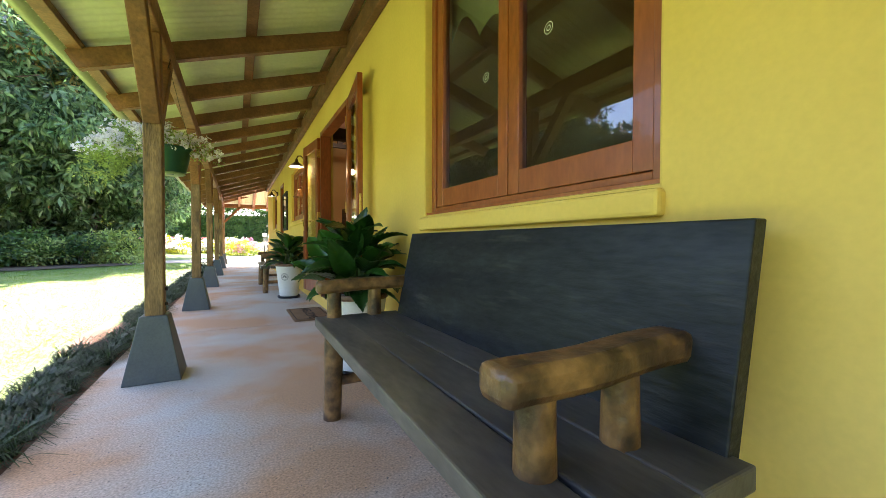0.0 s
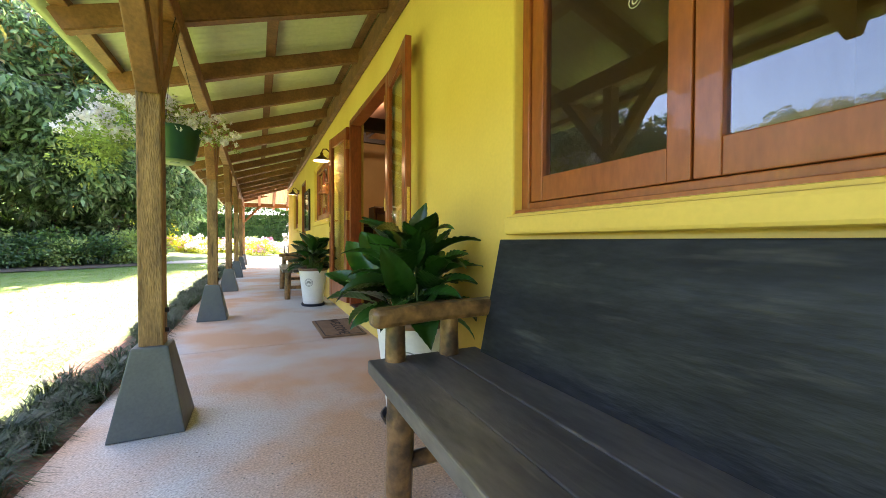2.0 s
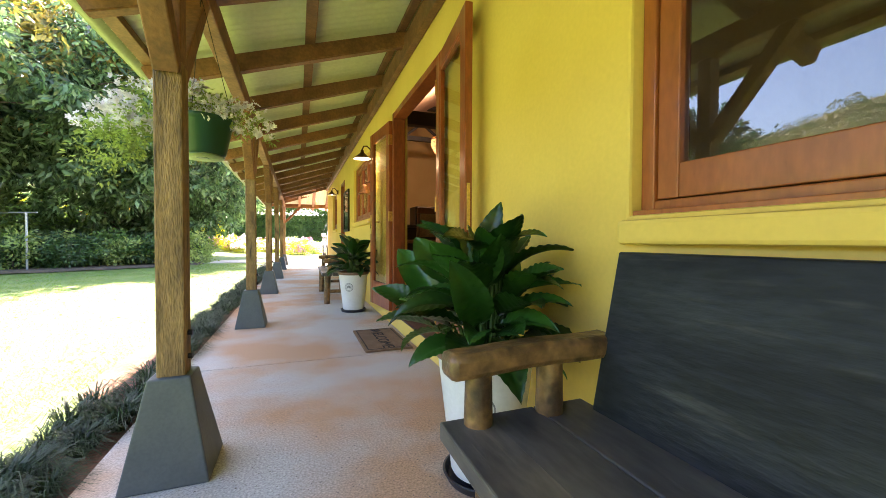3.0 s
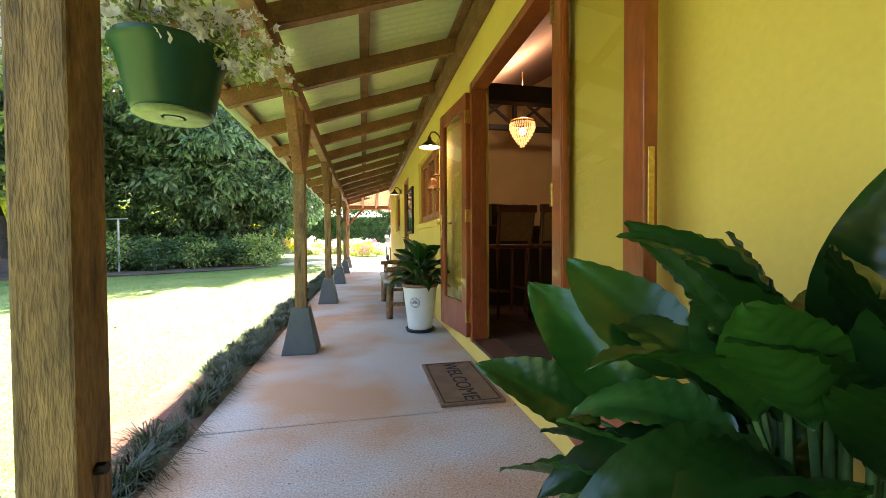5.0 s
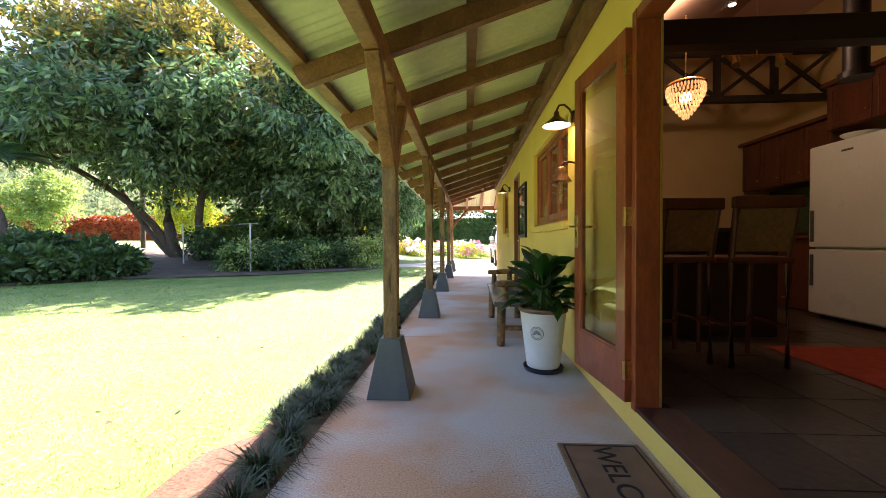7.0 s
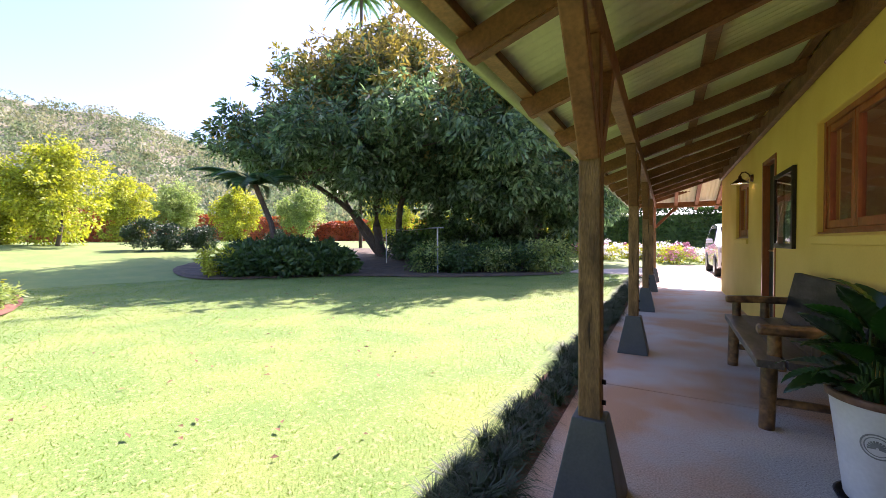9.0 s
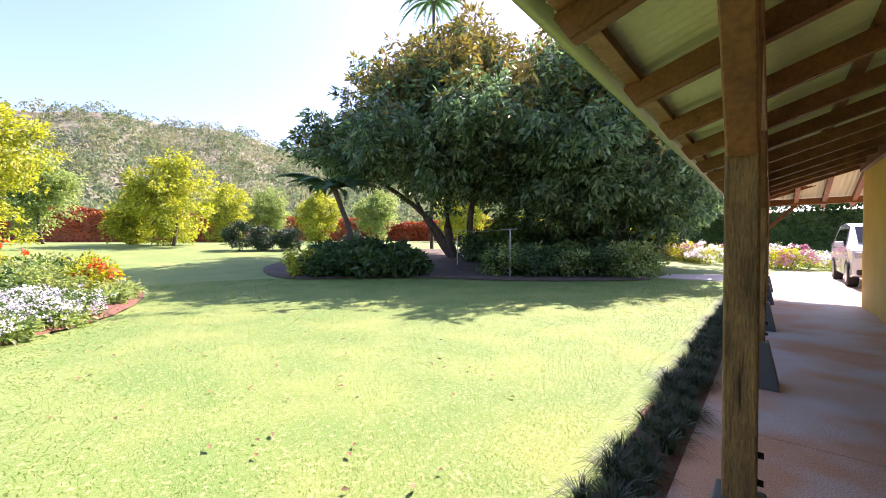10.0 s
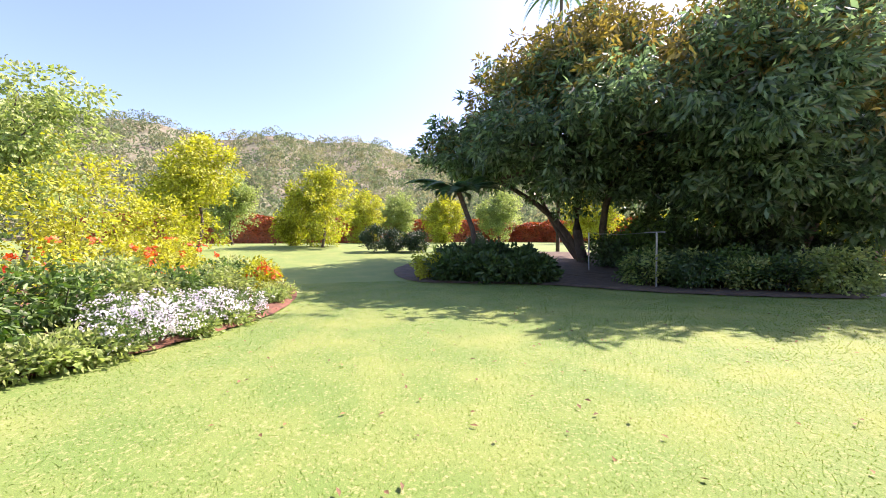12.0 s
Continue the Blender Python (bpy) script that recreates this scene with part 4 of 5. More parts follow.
def plant_pot(at, emblem_deg):
    t = thing("plant_pot", (*at, 0), "white tapered pot with a brown rim, round emblem and black saucer", "plant pot", "pots by the wall")
    part("body", lathe(B(), [(0.0, 0.03), (0.12, 0.03), (0.125, 0.04), (0.176, 0.465), (0.168, 0.467), (0.16, 0.41), (0, 0.41)], 40), POT_WHITE, t, smooth=50)
    part("rim", lathe(B(), [(0.177, 0.455), (0.186, 0.46), (0.188, 0.483), (0.182, 0.49), (0.168, 0.488), (0.166, 0.46)], 40), POT_RIM, t, "brown rolled rim", smooth=60)
    part("saucer", lathe(B(), [(0.0, 0.0), (0.14, 0.0), (0.156, 0.03), (0.148, 0.032), (0.135, 0.012), (0, 0.012)], 40), BLACK_PLASTIC, t, "black plastic saucer", smooth=50)
    part("soil", lathe(B(), [(0.0, 0.445), (0.167, 0.44)], 24), SOIL, t)
    em = B()
    a = radians(emblem_deg)
    for r0, r1 in ((0.046, 0.052), (0.036, 0.040)):
        n = 30
        rows = []
        for r in (r0, r1):
            row = []
            for k in range(n):
                u, w = r * math.cos(2 * math.pi * k / n), r * math.sin(2 * math.pi * k / n)
                z = 0.31 + w
                rad = 0.125 + (z - 0.04) * 0.12 + 0.002
                b = a + u / rad
                row.append(em.verts.new((rad * math.cos(b), rad * math.sin(b), z)))
            rows.append(row)
        for k in range(n):
            em.faces.new((rows[0][k], rows[0][(k + 1) % n], rows[1][(k + 1) % n], rows[1][k]))
    for k in range(11):
        th = radians(-10 + 20 * k)
        pts = []
        for r, wdt in ((0.004, 0.003), (0.030, 0.0035)):
            for sgn in (-1, 1):
                u, w = r * math.cos(th) + sgn * wdt * math.sin(th), r * math.sin(th) - sgn * wdt * math.cos(th) - 0.006
                z = 0.31 + w
                rad = 0.125 + (z - 0.04) * 0.12 + 0.002
                b = a + u / rad
                pts.append(em.verts.new((rad * math.cos(b), rad * math.sin(b), z)))
        em.faces.new((pts[0], pts[1], pts[3], pts[2]))
    part("emblem", em, EMBLEM, t, "round grey plant emblem")
    return t


def leafy_plant(at, count, seed, reach, lift, keep):
    """A clump of broad leaves on stems, rising from the pot's soil."""
    rnd = random.Random(seed)
    t = thing("leafy_plant", (*at, 0.44), "lush green plant with broad glossy pointed leaves", "pot plant", "plants in the white pots")
    for k in range(count):
        a = k * 2.399963 + rnd.uniform(-0.3, 0.3)
        u = k / (count - 1)
        out, up = reach * (0.30 + 0.55 * (1 - u)) * rnd.uniform(0.6, 1.0), lift * (0.12 + 0.62 * u) * rnd.uniform(0.8, 1.1)
        tip = Vector((out * math.cos(a), out * math.sin(a), up))
        if not keep(at[0] + tip.x * 1.8, at[1] + tip.y * 1.8):
            tip.x *= 0.25
            tip.y *= 0.6
            a = math.atan2(tip.y, tip.x)
        root = Vector((0.06 * math.cos(a), 0.06 * math.sin(a), 0))
        mid = root.lerp(tip, 0.55) + Vector((0, 0, 0.06))
        part("stem", tube(B(), [root, mid, tip], [0.006, 0.005, 0.004], 6), STEM, t, smooth=60)
        lf = new("leaf", LEAVES[rnd.randrange(4)])
        lf.parent = t
        pitch = -rnd.uniform(0.45, 1.3) * (0.2 + 0.8 * u) + 0.2 * (1 - u)
        lf.rotation_euler = Euler((rnd.uniform(-0.5, 0.5), pitch, a + rnd.uniform(-0.3, 0.3)))
        lf.location = tip
        lf.scale = (rnd.uniform(0.75, 1.1),) * 3
    return t


plant_pot((1.53, 3.12), 238)
leafy_plant((1.53, 3.12), 66, 3, 0.24, 0.46, lambda x, y: 1.2 < x < 1.76 and y < 3.34)
# the long leaves that reach over the walk, from stem end to tip
big = bpy.data.objects["leafy_plant"]
for j, (a, b, s) in enumerate((((1.44, 3.35, 0.626), (1.283, 3.53, 0.86), 1.25), ((1.48, 3.30, 0.70), (1.37, 3.515, 0.89), 1.3), ((1.425, 3.457, 0.558), (1.17, 3.548, 0.68), 1.15),
                               ((1.53, 3.20, 0.62), (1.545, 3.34, 0.89), 1.2), ((1.55, 3.13, 0.74), (1.575, 3.10, 1.04), 1.0), ((1.46, 3.0, 0.60), (1.30, 2.92, 0.83), 1.1))):
    a, b = Vector(a), Vector(b)
    ax = (b - a).normalized()
    sd = Vector((-0.55, -0.45, 0.70)).cross(ax).normalized()
    up = ax.cross(sd)
    lf = new("leaf", LEAVES[2 if j % 2 else 0])
    lf.parent = big
    k = (b - a).length / (0.24 if j % 2 else 0.29)
    m = Matrix((ax, sd, up)).transposed().to_4x4() @ Matrix.Diagonal((k, k * s * 0.8, k, 1))
    m.translation = a - big.location
    lf.matrix_basis = m
    root = Vector((1.53, 3.12, 0.44))
    part("stem", tube(B(), [root - big.location, root.lerp(a, 0.5) + Vector((0, 0, 0.05)) - big.location, a - big.location], [0.006, 0.005, 0.005], 6), STEM, big, smooth=60)
plant_pot((1.525, 6.715), 243)
leafy_plant((1.525, 6.715), 52, 8, 0.21, 0.46, lambda x, y: 1.1 < x < 1.76)

# ---- hanging basket ----
hb = thing("hanging_basket", (0.473, 3.91, 1.26), "green plastic hanging basket under the veranda beam", "hanging basket")
GREEN_POT = mat("green_plastic", (0.012, 0.085, 0.03), (0.01, 0.06, 0.025), 0.35, scale=5, bump=0.02, mottle=0.06)
part("bowl", lathe(B(), [(0.0, -0.012), (0.028, -0.012), (0.03, 0.0), (0.105, 0.0), (0.118, 0.012), (0.152, 0.175), (0.16, 0.182), (0.168, 0.195), (0.165, 0.21), (0.15, 0.205), (0.145, 0.17), (0, 0.165)], 40), GREEN_POT, hb, smooth=45)
part("drip_tray", lathe(B(), [(0.036, -0.010), (0.10, -0.014), (0.112, -0.006), (0.108, 0.002)], 36), mat("pale_green_plastic", (0.22, 0.30, 0.12), None, 0.5), hb, "pale green drip tray", smooth=50)
for k in range(3):
    a = 2 * math.pi * k / 3 + 0.4
    part("wire", tube(B(), [(0.155 * math.cos(a), 0.155 * math.sin(a), 0.2), (0, -0.01, 0.72)], 0.0018, 5), IRON, hb)
part("hook", tube(B(), [(0, -0.01, 0.70), (0.012, -0.01, 0.75), (0, -0.01, 0.80), (-0.02, -0.01, 0.90)], 0.004, 6), IRON, hb)


def flower_mass(name, at, lobes, count, flowers, petal, leafm, label, category, leaf=0.03, bloom=0.022, clump=0.06, seed=1, thing_of=None, shell=0.6):
    """Foliage sprinkled with blooms, as two parts of one plant."""
    rng = np.random.default_rng(seed)
    t = thing(name, at, label, category) if thing_of is None else thing_of
    pos, way, side, owner = lobes_leaves(rng, lobes, count, clump, 12, shell, 0.2)
    ob = new("foliage", leaf_mesh("foliage", pos, way, side, leaf * (0.7 + 0.6 * rng.random(len(pos))), leaf * 0.5, [leafm]))
    tagged(ob, kind="stuff").parent = t
    if flowers:
        pos, way, side, owner = lobes_leaves(rng, [(x, y, z + 0.02, a * 1.04, b * 1.06) for x, y, z, a, b in lobes], flowers, clump * 0.8, 5, 0.22, -0.5)
        keep = pos[:, 2] > np.quantile(pos[:, 2], 0.2)
        pos, way = pos[keep], way[keep]
        k = 5
        P = np.repeat(pos, k, axis=0)
        nrm = np.repeat(unit(way + rng.normal(size=way.shape) * 0.3), k, axis=0)
        ref = np.repeat(unit(np.cross(way, rng.normal(size=way.shape))), k, axis=0)
        oth = np.cross(nrm, ref)
        ang = np.tile(np.arange(k) * 2 * math.pi / k, len(pos))[:, None]
        W = unit(ref * np.cos(ang) + oth * np.sin(ang) + nrm * 0.25)
        S = unit(np.cross(W, nrm))
        ob = new("bloom", leaf_mesh("bloom", P, W, S, bloom, bloom * 0.8, [petal]))
        tagged(ob, kind="stuff").parent = t
    return t


for o in hb.children:
    o.scale = (0.8, 0.8, 0.8 if o.name.split(".")[0] in ("bowl", "drip_tray") else 1.0)
flower_mass("trailing_petunias", (0.473, 3.91, 1.42), [(0, 0, 0.04, 0.16, 0.09), (0.17, -0.02, 0.0, 0.08, 0.06), (0.27, -0.03, -0.05, 0.05, 0.05), (-0.20, 0.02, 0.03, 0.13, 0.11), (-0.31, 0.03, -0.06, 0.10, 0.13), (-0.38, 0.03, -0.12, 0.11, 0.16), (-0.05, 0.0, 0.10, 0.13, 0.05)],
                 2800, 1700, WHITE_PETAL, PALE_LEAF, "trailing white and mauve petunias in the hanging basket", "flowers", leaf=0.021, bloom=0.015, clump=0.045, seed=31)

# ---- door mat ----
MAT_FIBRE = mat("coir_fibre", (0.23, 0.14, 0.075), (0.17, 0.10, 0.05), 0.95, scale=14, fine=220, bump=0.9, mottle=0.4)
MAT_BLACK = mat("mat_black", (0.02, 0.017, 0.015), None, 0.95, fine=200, bump=0.6)
mt = thing("door_mat", (1.56, 5.205, 0), "brown coir door mat with a black border and welcome lettering", "door mat")
part("mat", box(B(), -0.19, 0.19, -0.365, 0.365, 0.0, 0.018), MAT_FIBRE, mt, bevel=0.004)
bo = B()
for a, b, c, d in ((-0.168, -0.160, -0.345, 0.345), (0.160, 0.168, -0.345, 0.345), (-0.160, 0.160, -0.345, -0.337), (-0.160, 0.160, 0.337, 0.345)):
    box(bo, a, b, c, d, 0.0175, 0.0195)
part("border", bo, MAT_BLACK, mt)
fc = bpy.data.curves.new("lettering", "FONT")
fc.body, fc.size, fc.align_x, fc.align_y, fc.extrude, fc.space_character = "WELCOME", 0.135, "CENTER", "CENTER", 0.001, 1.02
tmp = new("lettering_source", fc)
me = bpy.data.meshes.new_from_object(tmp.evaluated_get(bpy.context.evaluated_depsgraph_get()))
bpy.data.objects.remove(tmp)
me.materials.clear()
me.materials.append(MAT_BLACK)
lt = new("lettering", me)
lt.parent, lt.location, lt.rotation_euler = mt, (0, 0, 0.0192), (0, 0, radians(-90))

# ---- kitchen seen through the open doors ----
SLATE = mat("dark_slate_tile", (0.05, 0.05, 0.042), (0.085, 0.06, 0.042), 0.32, scale=3, fine=30, bump=0.25, mottle=0.25, rand=0.35)
DARK_TIMBER = mat("dark_red_timber", (0.13, 0.04, 0.018), (0.08, 0.025, 0.012), 0.4, scale=7, stretch=(1, 1, 0.4), fine=50, bump=0.08, mottle=0.2)
BLACK_TIMBER = mat("black_brown_timber", (0.022, 0.014, 0.01), None, 0.5, scale=6, mottle=0.2)
FRIDGE = mat("white_enamel_steel", (0.72, 0.74, 0.74), (0.68, 0.70, 0.70), 0.3, scale=3, bump=0.01, mottle=0.03)
RUG = mat("orange_red_rug", (0.42, 0.06, 0.02), (0.30, 0.04, 0.015), 0.95, scale=12, fine=160, bump=0.8, mottle=0.25)
CANE = mat("woven_cane", (0.26, 0.13, 0.06), (0.18, 0.09, 0.04), 0.6, scale=30, fine=120, bump=0.5)

fi = thing("floor_kitchen", (0, 0, 0), "dark slate tiled kitchen floor", "floor", kind="structure")
part("bed", box(B(), 1.96, 5.6, 3.05, 9.98, 0.0, 0.128), mat("dark_grout", (0.09, 0.08, 0.07), None, 0.9), fi)
tile = mesh_of("tile", box(B(), -0.196, 0.196, -0.196, 0.196, 0.0, 0.012), SLATE)
for i in range(9):
    for j in range(17):
        piece("tile", tile, fi, (2.17 + 0.4 * i, 3.26 + 0.4 * j, 0.127), rz=0.0)

rug = thing("floor_rug", (3.9, 6.4, 0.139), "orange-red woven rug on the slate floor", "rug")
part("rug", box(B(), -0.6, 0.6, -0.5, 0.5, 0, 0.012), RUG, rug, bevel=0.004)

fg = thing("fridge", (5.1, 7.8, 0.139), "white two-door fridge freezer beside the kitchen cabinets", "fridge")
part("body", box(B(), -0.30, 0.36, -0.43, 0.43, 0.03, 1.86), FRIDGE, fg, bevel=0.012)
part("foot", box(B(), -0.26, 0.34, -0.40, 0.40, 0.0, 0.03), BLACK_PLASTIC, fg)
for z0, z1 in ((0.05, 0.75), (0.77, 1.86)):
    d = part("door", box(B(), -0.37, -0.305, -0.43, 0.43, z0, z1), FRIDGE, fg, bevel=0.016)
    part("handle", box(B(), -0.395, -0.371, 0.36, 0.385, z0 + 0.06 if z0 > 0.5 else z1 - 0.40, z0 + 0.40 if z0 > 0.5 else z1 - 0.06), STEEL_GREY, d, "grey recessed handle", bevel=0.005)
part("badge", box(B(), -0.373, -0.3705, -0.06, 0.06, 1.74, 1.76), STEEL_GREY, fg)
bowl = lathe(B(), [(0.0, 0.0), (0.07, 0.0), (0.15, 0.06), (0.155, 0.075), (0.145, 0.07), (0.06, 0.012), (0, 0.01)], 24, (4.95, 7.9, 2.0))
tagged(part("white_bowl", bowl, POT_WHITE, None, smooth=60), "white serving bowl on top of the fridge", "bowl")


def cabinet(name, x0, x1, y0, y1, z0, z1, doors, label):
    t = thing(name, (x0, y0, z0), label, "cabinet")
    part("body", box(B(), 0.02, x1 - x0, 0, y1 - y0, 0, z1 - z0), DARK_TIMBER, t, bevel=0.004)
    part("cornice", box(B(), -0.05, x1 - x0, -0.03, y1 - y0 + 0.03, z1 - z0 + 0.001, z1 - z0 + 0.05), DARK_TIMBER, t, bevel=0.01)
    w = (y1 - y0) / doors
    for k in range(doors):
        d = framed("door", t, -0.002, 0.018, k * w + 0.006, (k + 1) * w - 0.006, 0.01, z1 - z0 - 0.01, 0.06, 0.06, DARK_TIMBER)
        part("door_panel", box(B(), 0.006, 0.016, k * w + 0.066, (k + 1) * w - 0.066, 0.07, z1 - z0 - 0.07), DARK_TIMBER, d)
        part("knob", rod(B(), (-0.022, k * w + 0.04, 0.12), (-0.002, k * w + 0.04, 0.12), 0.012, n=10), BRASS, d)
    return t


cabinet("wall_cabinet", 5.15, 5.59, 8.45, 9.9, 1.72, 2.40, 4, "dark red timber wall cabinets with panelled doors")
cabinet("fridge_cabinet", 5.05, 5.59, 6.9, 8.4, 2.22, 2.72, 3, "dark red timber cabinet above the fridge")
cabinet("base_cabinet", 4.98, 5.58, 8.3, 9.9, 0.14, 1.00, 3, "dark red timber base cabinets")
wt = box(B(), 4.93, 5.59, 8.28, 9.92, 1.052, 1.09)
tagged(part("worktop", wt, BLACK_TIMBER, None, bevel=0.005), "dark worktop on the base cabinets", "worktop")
tagged(part("splashback", box(B(), 5.585, 5.598, 8.4, 9.95, 1.09, 1.72), mat("green_tile_splash", (0.05, 0.10, 0.05), (0.04, 0.08, 0.04), 0.25, scale=8), None), "green tiled splashback behind the worktop", "splashback", kind="structure")

bar = thing("breakfast_bar", (2.95, 7.45, 0.139), "dark timber breakfast bar with a black top", "counter")
part("front", box(B(), -0.80, 0.70, -0.22, 0.22, 0, 0.92), BLACK_TIMBER, bar, bevel=0.005)
part("top", box(B(), -0.86, 0.76, -0.32, 0.30, 0.921, 0.96), BLACK_TIMBER, bar, bevel=0.006)
mw = thing("microwave", (2.75, 7.5, 1.10), "black microwave oven on the breakfast bar", "microwave")
part("body", box(B(), -0.24, 0.24, -0.16, 0.16, 0, 0.28), BLACK_PLASTIC, mw, bevel=0.008)
part("door", box(B(), -0.23, 0.10, -0.172, -0.161, 0.02, 0.26), mat("dark_glass_door", (0.01, 0.01, 0.012), None, 0.1, bump=0), mw)


def bar_stool():
    t = thing("bar_stool", (2.88, 6.55, 0.139), "dark timber bar stool with a woven cane back", "stool", "stools at the breakfast bar")
    for x in (-0.18, 0.18):
        part("back_leg", tube(B(), [(x, -0.18, 0), (x, -0.17, 0.70), (x * 1.06, -0.24, 1.12)], [0.018, 0.022, 0.018], 8), DARK_TIMBER, t, smooth=60)
        part("front_leg", tube(B(), [(x, 0.19, 0), (x, 0.17, 0.70)], [0.017, 0.022], 8), DARK_TIMBER, t, smooth=60)
        part("stretcher", rod(B(), (x, -0.17, 0.28), (x, 0.17, 0.28), 0.012, n=8), DARK_TIMBER, t)
    part("foot_rail", rod(B(), (-0.18, 0.18, 0.22), (0.18, 0.18, 0.22), 0.014, n=8), DARK_TIMBER, t)
    part("seat", box(B(), -0.21, 0.21, -0.20, 0.20, 0.70, 0.745), DARK_TIMBER, t, bevel=0.014)
    part("top_rail", box(B(), -0.22, 0.22, -0.26, -0.225, 1.06, 1.14), DARK_TIMBER, t, bevel=0.01)
    bp_ = B()
    beam(bp_, (0, -0.19, 0.78), (0, -0.238, 1.06), 0.34, 0.012)
    part("cane_back", bp_, CANE, t, "woven cane back panel")
    return t


ST = bar_stool()
copy_thing(ST, pose(2.42, 6.62, 0.139, 0, 0, 8))

# roof timbers, chandelier, spots and flue
tr = thing("roof_truss", (0, 8.9, 2.75), "dark timber truss with crossed braces under the ceiling", "truss")
part("bottom_chord", box(B(), 2.1, 5.55, -0.04, 0.04, 0, 0.08), BLACK_TIMBER, tr)
part("top_chord", box(B(), 2.6, 5.55, -0.04, 0.04, 0.60, 0.68), BLACK_TIMBER, tr)
for k in range(4):
    x = 2.75 + 0.7 * k
    part("strut", box(B(), x - 0.03, x + 0.03, -0.035, 0.035, 0.08, 0.60), BLACK_TIMBER, tr)
    for a, b in ((0.09, 0.59), (0.59, 0.09)):
        part("cross_brace", beam(B(), (x + 0.03, 0, a), (min(x + 0.67, 5.5), 0, b), 0.03 if a < 0.3 else 0.028, 0.045), BLACK_TIMBER, tr)
tagged(part("tie_beam", box(B(), 2.05, 5.58, 6.25, 6.37, 2.24, 2.40), BLACK_TIMBER, None, bevel=0.008), "dark timber tie beam across the kitchen", "beam", kind="structure")
fl = thing("flue_pipe", (4.05, 7.0, 2.30), "black metal flue pipe rising to the ceiling", "flue")
part("pipe", rod(B(), (0, 0, 0), (0, 0, 1.62), 0.08, n=18), IRON, fl, smooth=40)
part("collar", rod(B(), (0, 0, -0.02), (0, 0, 0.03), 0.11, n=18), IRON, fl, smooth=40)
ch = thing("chandelier", (2.90, 7.30, 2.05), "lit crystal chandelier with hanging glass drops", "chandelier")
CRYSTAL = glow("lit_crystal", (1.0, 0.50, 0.17), 0.15)
for k, (r, z) in enumerate(((0.150, 0.300), (0.152, 0.262), (0.140, 0.224), (0.122, 0.186), (0.100, 0.150), (0.076, 0.114), (0.050, 0.080), (0.024, 0.048))):
    n = 36 - 4 * k
    dm = B()
    for j in range(n):
        a = 2 * math.pi * j / n
        bmesh.ops.create_icosphere(dm, subdivisions=1, radius=0.0095, matrix=Matrix.Translation((r * math.cos(a), r * math.sin(a), z)) @ Matrix.Diagonal((1, 1, 2.5, 1)))
    part("crystal_tier", dm, CRYSTAL, ch)
core = B()
bmesh.ops.create_icosphere(core, subdivisions=2, radius=0.05, matrix=Matrix.Translation((0, 0, 0.22)))
part("bulb_cluster", core, glow("chandelier_bulb", (1.0, 0.6, 0.25), 1.2), ch, smooth=80)
part("ring", lathe(B(), [(0.15, 0.335), (0.16, 0.34), (0.15, 0.35)], 24), BRASS, ch)
part("stem", rod(B(), (0, 0, 0.33), (0, 0, 0.95), 0.006, n=8), BRASS, ch)
cl = new("chandelier_light", bpy.data.lights.new("chandelier_light", "POINT"))
cl.data.energy, cl.data.color, cl.data.shadow_soft_size = 4.8, (1.0, 0.70, 0.42), 0.10
cl.parent, cl.location = ch, (0.06, 0, 0.80)
dl = thing("ceiling_downlight", (4.3, 8.85, 3.985), "small lit downlight in the raked ceiling", "downlight")
part("trim_ring", rod(B(), (0, 0, -0.02), (0, 0, 0.02), 0.05, n=16), POT_WHITE, dl)
part("lens", rod(B(), (0, 0, -0.026), (0, 0, -0.021), 0.038, n=16), glow("downlight_lens", (1.0, 0.85, 0.65), 1.5), dl)
sp = thing("spot_rail", (4.0, 8.0, 2.88), "brass spotlight rail with two small spots", "spotlight")
part("rail", rod(B(), (-0.35, 0, 0.06), (0.35, 0, 0.06), 0.012, n=8), BRASS, sp)
for x in (-0.22, 0.22):
    part("spot", rod(B(), (x, 0, 0.05), (x - 0.02, -0.05, -0.06), 0.03, 0.045, 12), BRASS, sp)
part("wire_stay", rod(B(), (0, 0, 0.07), (0, 0, 0.96), 0.006, n=6), BRASS, sp)

# ---- border along the slab ----
bs = B()
edge_in, edge_out = [], []
for k in range(120):
    y = -4.5 + 0.2 * k
    w = -0.15 + 0.04 * math.sin(k * 0.7) + 0.03 * math.sin(k * 1.9 + 1) - (0.24 if 45 < k < 51 else 0)
    edge_in.append(bs.verts.new((SLAB_X - 0.002, y, -0.025)))
    edge_out.append(bs.verts.new((w, y, -0.046)))
for k in range(119):
    bs.faces.new((edge_out[k], edge_in[k], edge_in[k + 1], edge_out[k + 1]))
tagged(part("border_soil", bs, SOIL), "bare red-brown soil strip beside the veranda floor", "soil", kind="structure")


